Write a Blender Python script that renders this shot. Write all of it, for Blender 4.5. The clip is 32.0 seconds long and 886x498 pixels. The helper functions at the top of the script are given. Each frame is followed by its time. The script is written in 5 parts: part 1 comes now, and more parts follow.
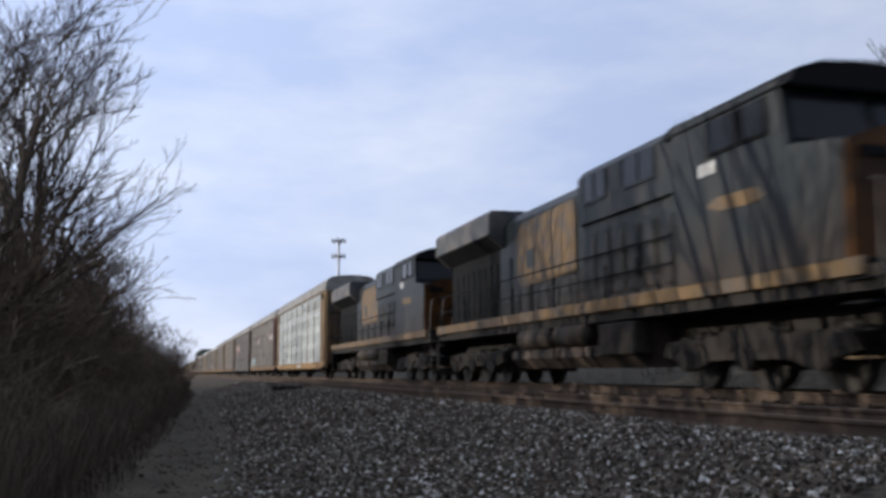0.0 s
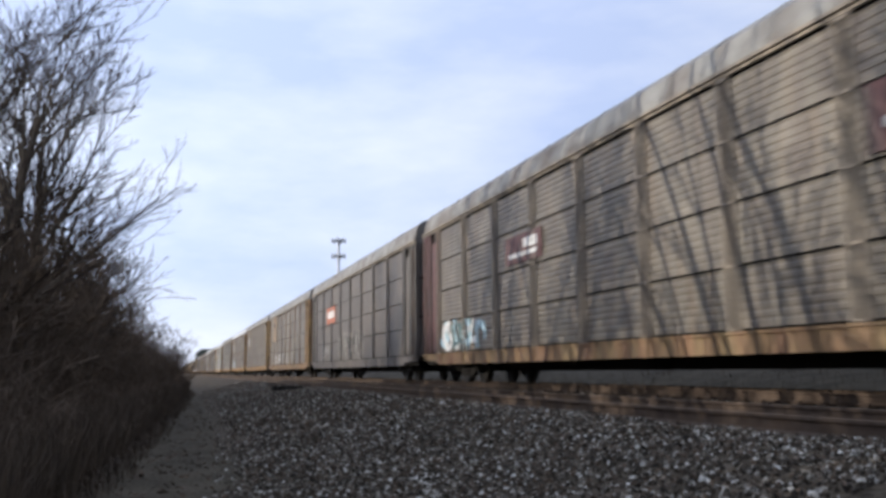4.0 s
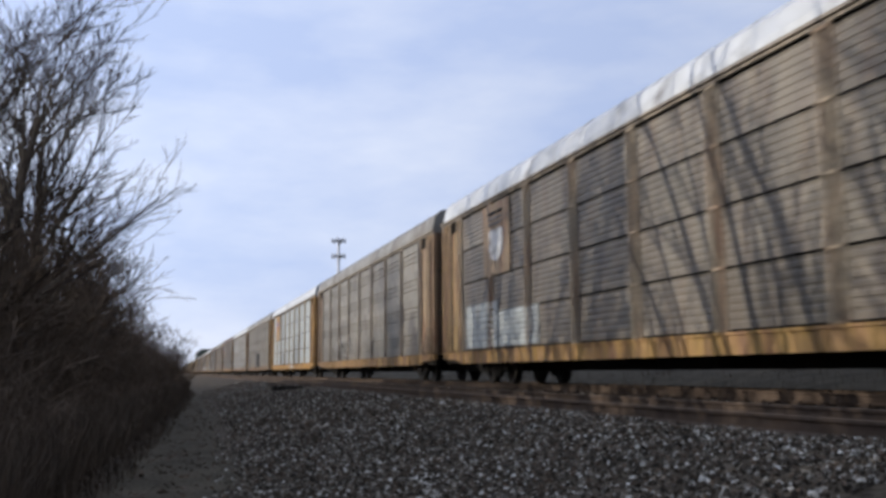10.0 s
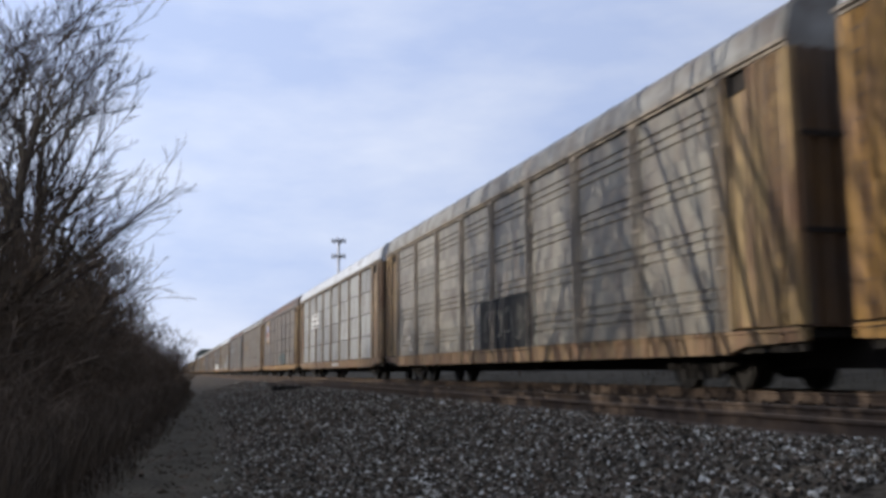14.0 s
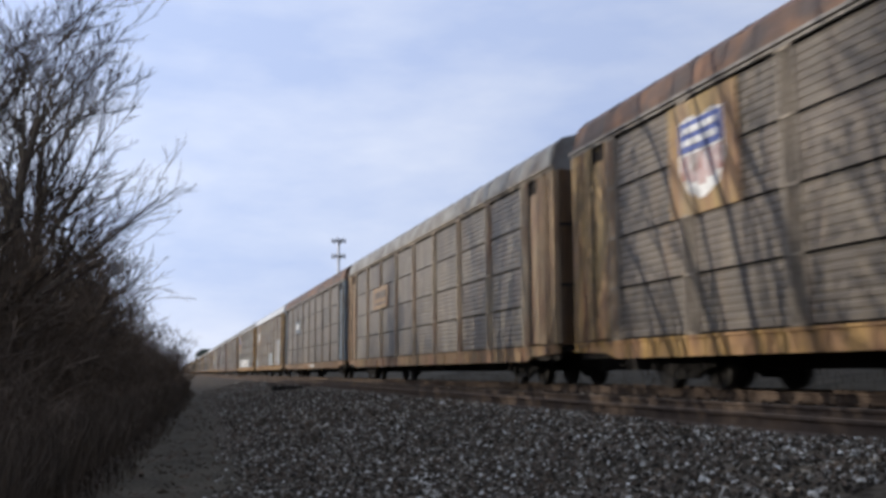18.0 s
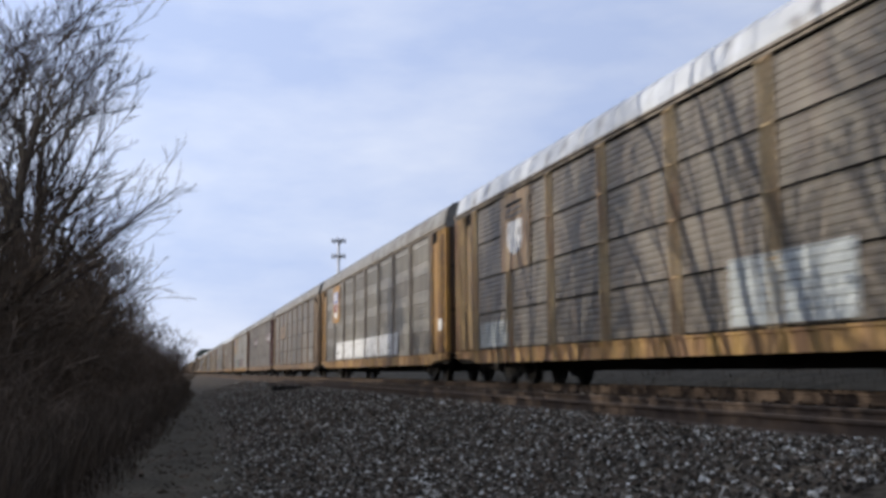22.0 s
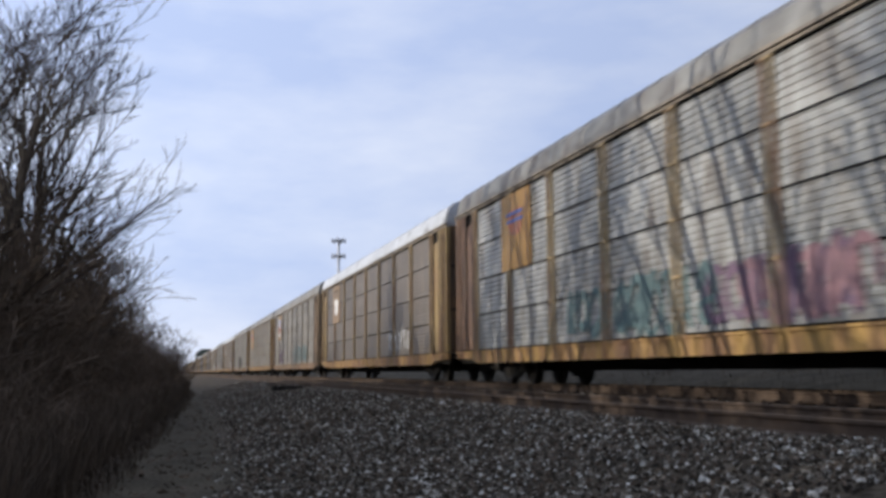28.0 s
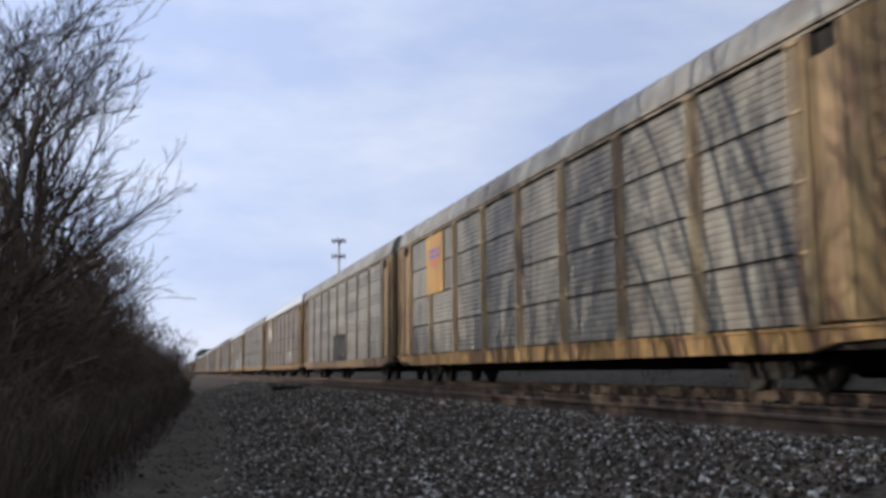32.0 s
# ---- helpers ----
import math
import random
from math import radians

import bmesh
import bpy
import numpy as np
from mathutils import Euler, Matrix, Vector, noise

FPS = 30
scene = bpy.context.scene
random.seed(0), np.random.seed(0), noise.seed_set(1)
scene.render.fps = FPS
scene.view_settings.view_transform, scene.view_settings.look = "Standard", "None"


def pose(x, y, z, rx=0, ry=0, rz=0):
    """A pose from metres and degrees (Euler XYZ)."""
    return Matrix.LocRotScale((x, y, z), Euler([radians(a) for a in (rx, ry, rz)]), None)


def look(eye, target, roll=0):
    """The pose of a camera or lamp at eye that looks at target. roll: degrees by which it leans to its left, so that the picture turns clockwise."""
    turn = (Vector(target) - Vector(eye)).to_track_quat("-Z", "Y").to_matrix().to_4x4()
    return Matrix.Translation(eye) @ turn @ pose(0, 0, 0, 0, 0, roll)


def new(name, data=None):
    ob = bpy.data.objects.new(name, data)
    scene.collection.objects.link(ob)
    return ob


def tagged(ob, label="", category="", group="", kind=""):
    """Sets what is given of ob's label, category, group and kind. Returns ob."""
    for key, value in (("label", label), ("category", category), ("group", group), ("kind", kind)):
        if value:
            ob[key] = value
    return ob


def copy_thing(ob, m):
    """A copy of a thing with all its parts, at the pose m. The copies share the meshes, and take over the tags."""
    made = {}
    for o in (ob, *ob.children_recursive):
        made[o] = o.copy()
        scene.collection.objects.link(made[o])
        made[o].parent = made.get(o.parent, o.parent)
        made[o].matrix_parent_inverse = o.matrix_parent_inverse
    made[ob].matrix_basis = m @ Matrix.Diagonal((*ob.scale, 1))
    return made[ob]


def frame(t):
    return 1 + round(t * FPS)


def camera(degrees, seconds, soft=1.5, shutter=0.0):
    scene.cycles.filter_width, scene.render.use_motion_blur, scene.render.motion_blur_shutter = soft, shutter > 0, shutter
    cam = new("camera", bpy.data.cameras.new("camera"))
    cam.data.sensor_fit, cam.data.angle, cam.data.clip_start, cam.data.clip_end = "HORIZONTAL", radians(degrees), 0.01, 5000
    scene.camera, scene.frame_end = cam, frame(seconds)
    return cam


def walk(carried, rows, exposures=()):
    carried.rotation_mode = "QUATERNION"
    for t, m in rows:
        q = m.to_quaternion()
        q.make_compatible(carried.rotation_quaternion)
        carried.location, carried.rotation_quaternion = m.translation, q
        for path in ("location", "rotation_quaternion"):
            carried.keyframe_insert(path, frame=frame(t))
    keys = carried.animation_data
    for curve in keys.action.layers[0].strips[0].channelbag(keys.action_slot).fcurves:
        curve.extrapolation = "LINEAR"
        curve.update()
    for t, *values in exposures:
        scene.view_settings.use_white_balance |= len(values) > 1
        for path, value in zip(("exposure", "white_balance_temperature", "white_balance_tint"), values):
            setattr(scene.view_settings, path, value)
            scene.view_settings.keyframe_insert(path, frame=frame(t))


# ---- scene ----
# ---- the camera stands still on the dirt path beside the double track ----
EYE = (0.0, 0.0, 0.45)
YAW, PITCH, ROLL = 0.2818, 0.1303, -0.42
cam = camera(50.83, 32.0, soft=3.4, shutter=0.4)
AIM = look(EYE, (EYE[0] + 10 * math.sin(YAW) * math.cos(PITCH), EYE[1] + 10 * math.cos(YAW) * math.cos(PITCH),
                 EYE[2] + 10 * math.sin(PITCH)), ROLL)
walk(cam, [(0.0, AIM), (32.0, AIM)], exposures=[(0.0, 0.03), (1.0, 0.15), (2.0, 0.3), (3.5, 0.28), (6.0, 0.12), (9.0, 0.02), (32.0, 0.0)])

# where the front of the first rack car is along the track, second by second
TRAIN_X, TRAIN_Z = 10.41, 0.08
PITCH_L, BODY_L = 28.6, 27.46


def train_y(t):
    drift = float(np.interp(t, (0, 1, 2, 3.5, 25, 28, 30, 32), (0.0, 0.0, -0.3, 0.0, 0.0, 0.3, 0.0, -0.6)))
    return 55.83 - 19.883 * t + 0.03425 * t ** 2 - 0.000507 * t ** 3 + drift


# ---- world, sun ----
SUN_ELEV, SUN_AZ = radians(14.0), radians(-72.0)   # azimuth from +y towards +x
world = bpy.data.worlds.new("overcast_sky")
scene.world = world
world.use_nodes = True
wn, wl = world.node_tree.nodes, world.node_tree.links
wn.clear()
sky = wn.new("ShaderNodeTexSky")
sky.sky_type, sky.sun_disc = "NISHITA", False
sky.sun_elevation, sky.sun_rotation = SUN_ELEV, SUN_AZ
sky.air_density, sky.dust_density = 1.0, 1.5
geo = wn.new("ShaderNodeTexCoord")
mp = wn.new("ShaderNodeMapping")
mp.inputs["Scale"].default_value = (1.6, 1.6, 4.6)
mp.inputs["Rotation"].default_value = (0.1, -0.20, 0.3)
wl.new(geo.outputs["Generated"], mp.inputs["Vector"])
cl = wn.new("ShaderNodeTexNoise")
cl.inputs["Scale"].default_value, cl.inputs["Detail"].default_value, cl.inputs["Roughness"].default_value = 2.0, 6.0, 0.55
wl.new(mp.outputs["Vector"], cl.inputs["Vector"])
ramp = wn.new("ShaderNodeValToRGB")
ramp.color_ramp.elements[0].position, ramp.color_ramp.elements[0].color = 0.36, (0.555, 0.67, 0.985, 1)
ramp.color_ramp.elements[1].position, ramp.color_ramp.elements[1].color = 0.64, (0.80, 0.875, 1.08, 1)
wl.new(cl.outputs["Fac"], ramp.inputs["Fac"])
nis = wn.new("ShaderNodeMix")
nis.data_type = "RGBA"
scl = wn.new("ShaderNodeVectorMath")
scl.operation = "SCALE"
scl.inputs["Scale"].default_value = 0.10
wl.new(sky.outputs["Color"], scl.inputs[0])
nis.inputs["Factor"].default_value = 0.86
wl.new(scl.outputs["Vector"], nis.inputs["A"])
wl.new(ramp.outputs["Color"], nis.inputs["B"])
# thin cloud is brighter towards the veiled sun
dot = wn.new("ShaderNodeVectorMath")
dot.operation = "DOT_PRODUCT"
dot.inputs[1].default_value = (math.sin(SUN_AZ) * math.cos(SUN_ELEV), math.cos(SUN_AZ) * math.cos(SUN_ELEV), math.sin(SUN_ELEV))
wl.new(geo.outputs["Generated"], dot.inputs[0])
glow = wn.new("ShaderNodeMapRange")
glow.inputs["From Min"].default_value, glow.inputs["From Max"].default_value = -0.5, 0.7
glow.inputs["To Min"].default_value, glow.inputs["To Max"].default_value = 0.74, 1.22
wl.new(dot.outputs["Value"], glow.inputs["Value"])
bg = wn.new("ShaderNodeBackground")
wl.new(glow.outputs["Result"], bg.inputs["Strength"])
wl.new(nis.outputs["Result"], bg.inputs["Color"])
wo = wn.new("ShaderNodeOutputWorld")
wl.new(bg.outputs["Background"], wo.inputs["Surface"])

sun = new("sun", bpy.data.lights.new("sun", "SUN"))
sun.data.energy, sun.data.angle, sun.data.color = 4.1, radians(0.55), (1.0, 0.925, 0.82)
SUN_DIR = Vector((math.sin(SUN_AZ) * math.cos(SUN_ELEV), math.cos(SUN_AZ) * math.cos(SUN_ELEV), math.sin(SUN_ELEV)))
sun.matrix_world = look(SUN_DIR * 200, (0, 0, 0))


# ---- materials ----
def surf(name, c1, c2, rough=0.75, metal=0.0, scale=3.0, stretch=(1, 1, 1), bump=0.15, bscale=40.0,
         dirt=None, amount=0.4, dscale=1.2, dstretch=(1, 1, 1), vary=0.0, per_island=False, contrast=0.2, spec=0.5, streaks=()):
    m = bpy.data.materials.new(name)
    m.use_nodes = True
    n, l = m.node_tree.nodes, m.node_tree.links
    b = n["Principled BSDF"]
    tc = n.new("ShaderNodeTexCoord")
    info = n.new("ShaderNodeObjectInfo")
    off = n.new("ShaderNodeVectorMath")
    off.operation = "MULTIPLY_ADD"
    off.inputs[1].default_value = (37.0, 53.0, 29.0)
    l.new(info.outputs["Random"], off.inputs[0])
    l.new(tc.outputs["Object"], off.inputs[2])

    def noisy(sc, st, detail=6.0):
        mapping = n.new("ShaderNodeMapping")
        mapping.inputs["Scale"].default_value = st
        l.new(off.outputs["Vector"], mapping.inputs["Vector"])
        t = n.new("ShaderNodeTexNoise")
        t.inputs["Scale"].default_value, t.inputs["Detail"].default_value = sc, detail
        l.new(mapping.outputs["Vector"], t.inputs["Vector"])
        return t.outputs["Fac"]

    def mix(a, bb, f):
        x = n.new("ShaderNodeMix")
        x.data_type = "RGBA"
        for s, v in (("A", a), ("B", bb), ("Factor", f)):
            if isinstance(v, bpy.types.NodeSocket):
                l.new(v, x.inputs[s])
            else:
                x.inputs[s].default_value = (*v, 1) if isinstance(v, tuple) else v
        return x.outputs["Result"]

    def steep(f, lo, hi):
        r = n.new("ShaderNodeMapRange")
        r.inputs["From Min"].default_value, r.inputs["From Max"].default_value = lo, hi
        l.new(f, r.inputs["Value"])
        return r.outputs["Result"]

    col = mix(c1, c2, steep(noisy(scale, stretch), 0.5 - contrast, 0.5 + contrast))
    if dirt:
        d = steep(noisy(dscale, dstretch), 0.62 - amount * 0.5, 0.78 - amount * 0.25)
        col = mix(col, dirt, d)
    for tint, sc, st, lo, hi, share in streaks:
        run = n.new("ShaderNodeMath")
        run.operation = "MULTIPLY"
        run.inputs[1].default_value = share
        l.new(steep(noisy(sc, st, 4.0), lo, hi), run.inputs[0])
        col = mix(col, tint, run.outputs["Value"])
    if vary:
        hs = n.new("ShaderNodeHueSaturation")
        src = info.outputs["Random"]
        if per_island:
            src = n.new("ShaderNodeNewGeometry").outputs["Random Per Island"]
        r = n.new("ShaderNodeMapRange")
        r.inputs["To Min"].default_value, r.inputs["To Max"].default_value = 1 - vary, 1 + vary
        l.new(src, r.inputs["Value"])
        l.new(r.outputs["Result"], hs.inputs["Value"])
        l.new(col, hs.inputs["Color"])
        col = hs.outputs["Color"]
    l.new(col, b.inputs["Base Color"])
    b.inputs["Roughness"].default_value, b.inputs["Metallic"].default_value = rough, metal
    b.inputs["Specular IOR Level"].default_value = spec
    if bump:
        bp = n.new("ShaderNodeBump")
        bp.inputs["Strength"].default_value, bp.inputs["Distance"].default_value = bump, 0.02
        l.new(noisy(bscale, (1, 1, 1), 3.0), bp.inputs["Height"])
        l.new(bp.outputs["Normal"], b.inputs["Normal"])
    return m


GRIME = (0.10, 0.082, 0.066)
RUST = (0.16, 0.075, 0.035)


def panel_mat(name, base, dirty=0.5):
    dark = tuple(c * 0.72 for c in base)
    return surf(name, base, dark, rough=0.5, metal=0.15, scale=1.3, stretch=(1, 1.6, 0.5), bump=0.08, bscale=25, dirt=GRIME,
                amount=dirty, dscale=1.8, dstretch=(1, 1.5, 0.25), vary=0.17, contrast=0.28,
                streaks=(((0.19, 0.125, 0.07), 1.0, (1, 4.5, 0.3), 0.54, 0.72, 0.5 * dirty + 0.1), ((0.045, 0.038, 0.032), 1.0, (1, 9.0, 0.4), 0.55, 0.70, 0.35 + 0.3 * dirty),
                         (tuple(min(0.6, c * 1.5) for c in base), 1.0, (1, 1.2, 2.0), 0.56, 0.74, 0.4)))


def paint_mat(name, base, dirty=0.45, dirt=RUST):
    dark = tuple(c * 0.7 for c in base)
    return surf(name, base, dark, rough=0.6, scale=2.0, stretch=(1, 1.5, 0.5), bump=0.1, bscale=30, dirt=dirt, amount=dirty,
                dscale=1.5, dstretch=(1, 2, 0.35), vary=0.1, contrast=0.25,
                streaks=(((0.05, 0.034, 0.022), 1.0, (6, 7.0, 0.5), 0.55, 0.72, 0.45), (tuple(min(0.6, c * 1.45) for c in base), 1.3, (1, 1.5, 0.8), 0.56, 0.72, 0.45)))


PANEL = {
    "silver": panel_mat("bright galvanised panel", (0.3571, 0.3804, 0.3729), 0.10),
    "pale": panel_mat("pale galvanised panel", (0.3187, 0.322, 0.3096), 0.28),
    "grey": panel_mat("grey galvanised panel", (0.205, 0.19, 0.155), 0.42),
    "tan": panel_mat("dusty tan panel", (0.168, 0.147, 0.115), 0.50),
    "brown": panel_mat("grimy brown panel", (0.150, 0.124, 0.094), 0.60),
    "dark": panel_mat("dark sooty panel", (0.104, 0.092, 0.073), 0.62),
}
PAINT = {
    "yellow": paint_mat("worn yellow paint", (0.285, 0.188, 0.068), 0.40),
    "orange": paint_mat("fresh orange yellow paint", (0.342, 0.1775, 0.02983), 0.25),
    "tan": paint_mat("faded tan paint", (0.27, 0.19, 0.105), 0.38),
    "brown": paint_mat("rusty brown paint", (0.1648, 0.0928, 0.052), 0.5),
    "maroon": paint_mat("maroon paint", (0.105, 0.032, 0.030), 0.35, (0.05, 0.03, 0.025)),
    "blue": paint_mat("blue grey paint", (0.112, 0.148, 0.178), 0.35, GRIME),
    "grey": paint_mat("grey paint", (0.2, 0.184, 0.168), 0.45, GRIME),
    "sill_yellow": paint_mat("rust-stained yellow sill paint", (0.315, 0.185, 0.045), 0.50),
    "sill_tan": paint_mat("rust-stained tan sill paint", (0.21, 0.138, 0.058), 0.5),
    "post_tan": paint_mat("rust-stained tan post paint", (0.285, 0.225, 0.15), 0.36),
    "post_yellow": paint_mat("faded yellow post paint", (0.325, 0.235, 0.115), 0.36),
    # end door paint, darkened because the car ends stand in shade
    "door": paint_mat("door paint darkened for end shade", (0.12, 0.062, 0.02), 0.6, (0.06, 0.04, 0.028)),
    "buff": paint_mat("dusty buff paint", (0.235, 0.192, 0.142), 0.36, GRIME),
    "dark": paint_mat("sooty dark paint", (0.12, 0.104, 0.092), 0.5, GRIME),
}
ROOF = {
    "white": surf("white roof sheet", (0.5141, 0.5284, 0.5426), (0.3927, 0.3998, 0.3998), rough=0.45, metal=0.2, scale=1.5, dirt=GRIME, amount=0.12),
    "grey": surf("weathered grey roof sheet", (0.230, 0.226, 0.208), (0.158, 0.154, 0.140), rough=0.6, metal=0.2, scale=1.5, dirt=GRIME, amount=0.4),
    "brown": surf("rusted roof sheet", (0.055, 0.036, 0.029), (0.032, 0.021, 0.017), rough=0.7, scale=2, dirt=RUST, amount=0.4),
}
# near-black fill that paints the shade of gaps and of the rack's inside
M_INNER = surf("dark fill for shaded gaps and recesses", (0.0216, 0.0192, 0.018), (0.036, 0.0312, 0.0264), rough=0.9, bump=0, spec=0.15)
M_UNDER = surf("sooty undercarriage steel", (0.01149, 0.01021, 0.008938), (0.02107, 0.01724, 0.01404), rough=0.75, scale=5, spec=0.2)
M_WHEEL = surf("worn wheel steel", (0.01925, 0.0165, 0.0143), (0.03575, 0.03163, 0.0275), rough=0.5, metal=0.6, scale=6)
M_WHITE = surf("chalky white paint", (0.663, 0.663, 0.646), (0.476, 0.4675, 0.4505), rough=0.7, scale=4, dirt=GRIME, amount=0.2, dscale=3)
M_CHALK = surf("faint chalky spray paint", (0.40, 0.385, 0.36), (0.27, 0.255, 0.235), rough=0.8, scale=3, dirt=GRIME, amount=0.4, dscale=2.5)
M_BLACK = surf("black paint", (0.010, 0.011, 0.012), (0.02, 0.02, 0.02), rough=0.7, scale=4, spec=0.12)
M_RED = surf("faded red orange paint", (0.3744, 0.1152, 0.0612), (0.288, 0.0936, 0.0504), rough=0.7, scale=3, dirt=GRIME, amount=0.25)
M_BLUE = surf("faded blue paint", (0.055, 0.08, 0.25), (0.10, 0.13, 0.30), rough=0.7, scale=4)
M_ICE = surf("pale blue spray paint", (0.40, 0.56, 0.62), (0.30, 0.42, 0.47), rough=0.7, scale=4)
M_TEAL = surf("teal spray paint", (0.088, 0.1485, 0.1485), (0.055, 0.0935, 0.099), rough=0.7, scale=4)
M_PURPLE = surf("purple spray paint", (0.1375, 0.077, 0.121), (0.0825, 0.055, 0.088), rough=0.7, scale=4)
M_STRIPE = surf("faded red stripe paint", (0.30, 0.095, 0.085), (0.22, 0.085, 0.08), rough=0.7, scale=4, dirt=GRIME, amount=0.25)
M_PINK = surf("pink spray paint", (0.253, 0.132, 0.143), (0.165, 0.0935, 0.11), rough=0.7, scale=4)

M_RAILTOP = surf("dull rail head", (0.095, 0.068, 0.047), (0.125, 0.094, 0.068), rough=0.7, metal=0.0, scale=8, bump=0.05, spec=0.12)
M_RAIL = surf("rusty rail web", (0.060, 0.041, 0.029), (0.092, 0.066, 0.049), rough=0.85, scale=6, spec=0.2)
M_TIE = surf("weathered timber tie", (0.075, 0.06, 0.045), (0.04, 0.031, 0.022), rough=0.9, scale=3, stretch=(0.6, 4, 4), bump=0.5, bscale=30, vary=0.3, spec=0.15)


def stone_mat(name, island):
    m = surf(name, (0.5, 0.5, 0.5), (1.0, 1.0, 1.0), rough=0.75, scale=14, bump=0.3, bscale=90, spec=0.22)
    n, l = m.node_tree.nodes, m.node_tree.links
    b = n["Principled BSDF"]
    grain = b.inputs["Base Color"].links[0].from_socket
    r = n.new("ShaderNodeValToRGB")
    for pos, c in ((0.0, (0.034, 0.028, 0.021)), (0.42, (0.104, 0.085, 0.064)), (0.60, (0.15, 0.106, 0.073)), (0.78, (0.245, 0.215, 0.172)), (0.90, (0.42, 0.39, 0.335)), (0.97, (0.72, 0.69, 0.62))):
        e = r.color_ramp.elements.new(pos)
        e.color = (*c, 1)
    r.color_ramp.elements.remove(r.color_ramp.elements[0])
    r.color_ramp.elements.remove(r.color_ramp.elements[-1])
    src = n.new("ShaderNodeNewGeometry").outputs["Random Per Island"] if island else n["Object Info"].outputs["Random"]
    l.new(src, r.inputs["Fac"])
    x = n.new("ShaderNodeMix")
    x.data_type, x.blend_type = "RGBA", "MULTIPLY"
    x.inputs["Factor"].default_value = 1.0
    l.new(grain, x.inputs["A"])
    l.new(r.outputs["Color"], x.inputs["B"])
    l.new(x.outputs["Result"], b.inputs["Base Color"])
    return m


M_STONE, M_STONE1 = stone_mat("crushed ballast stone", True), stone_mat("crushed ballast stone single", False)
M_GRASS = surf("dry dead grass", (0.070, 0.048, 0.031), (0.037, 0.028, 0.018), rough=0.9, vary=0.3, per_island=True, bump=0)
M_BARK = surf("grey brown bark", (0.09237, 0.07268, 0.05247), (0.0482, 0.03825, 0.02785), rough=0.9, scale=8, stretch=(1, 1, 0.3), bump=0.4, bscale=30)
M_TWIG = surf("reddish bare twigs", (0.052, 0.039, 0.032), (0.032, 0.025, 0.021), rough=0.9, vary=0.15, bump=0, spec=0.2)
M_BRUSH = surf("brown brush stems", (0.120, 0.089, 0.064), (0.07, 0.053, 0.040), rough=0.95, vary=0.2, bump=0, spec=0.2)
M_LEAF = surf("fallen brown leaves", (0.085, 0.055, 0.032), (0.045, 0.032, 0.022), rough=0.9, vary=0.4, per_island=True, bump=0)
M_GREEN = surf("yellow green weed leaves", (0.13, 0.14, 0.035), (0.08, 0.09, 0.03), rough=0.8, vary=0.2, bump=0)
M_DARKGREEN = surf("dark evergreen leaves", (0.08, 0.0992, 0.08), (0.048, 0.0608, 0.0512), rough=0.9, vary=0.2, per_island=True, bump=0)
M_POLE = surf("galvanised tower steel", (0.45, 0.465, 0.495), (0.33, 0.345, 0.375), rough=0.6, metal=0.4)
M_WOODPOLE = surf("old utility pole timber", (0.12, 0.095, 0.075), (0.07, 0.055, 0.045), rough=0.9)
M_LOCOBLUE = surf("grimy dark blue loco paint", (0.0047, 0.0100, 0.0124), (0.0033, 0.0068, 0.0086), rough=0.5, spec=0.25, scale=1.2, stretch=(1, 1.4, 0.5), dirt=(0.030, 0.028, 0.025), amount=0.3, dscale=1.6, dstretch=(1, 1.5, 0.4), bump=0.06)


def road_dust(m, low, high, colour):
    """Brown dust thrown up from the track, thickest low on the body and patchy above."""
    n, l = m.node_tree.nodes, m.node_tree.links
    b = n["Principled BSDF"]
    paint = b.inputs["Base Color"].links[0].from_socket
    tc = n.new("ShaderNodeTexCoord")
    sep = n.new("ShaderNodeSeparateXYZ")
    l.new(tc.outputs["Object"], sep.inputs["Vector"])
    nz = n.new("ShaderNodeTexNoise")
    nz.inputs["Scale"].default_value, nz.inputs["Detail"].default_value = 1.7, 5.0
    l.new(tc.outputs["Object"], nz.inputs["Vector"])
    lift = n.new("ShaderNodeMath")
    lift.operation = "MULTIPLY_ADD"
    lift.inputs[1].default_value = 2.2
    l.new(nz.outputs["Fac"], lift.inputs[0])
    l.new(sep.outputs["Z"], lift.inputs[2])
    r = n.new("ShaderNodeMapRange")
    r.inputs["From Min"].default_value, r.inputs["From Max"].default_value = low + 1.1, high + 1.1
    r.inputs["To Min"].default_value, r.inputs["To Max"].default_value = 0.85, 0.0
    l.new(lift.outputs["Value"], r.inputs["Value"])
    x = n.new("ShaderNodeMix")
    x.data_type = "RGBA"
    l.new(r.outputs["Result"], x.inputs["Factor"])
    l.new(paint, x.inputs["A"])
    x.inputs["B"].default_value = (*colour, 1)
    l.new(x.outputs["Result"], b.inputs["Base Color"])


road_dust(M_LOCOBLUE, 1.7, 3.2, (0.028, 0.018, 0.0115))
M_LOCOYEL = surf("dull yellow loco paint", (0.118, 0.061, 0.009), (0.078, 0.041, 0.007), rough=0.6, scale=2, dirt=(0.05, 0.036, 0.025), amount=0.36, dscale=2)
# the loco yellow, darkened to orange-brown for the shaded nose front
M_LOCONOSE = surf("yellow nose paint browned for shade", (0.075, 0.031, 0.0075), (0.045, 0.019, 0.0055), rough=0.6, scale=2, dirt=(0.02, 0.0125, 0.008), amount=0.35, dscale=2, spec=0.12)
M_GRAB = surf("worn pale handrail paint", (0.10, 0.085, 0.068), (0.06, 0.05, 0.04), rough=0.6, scale=4)
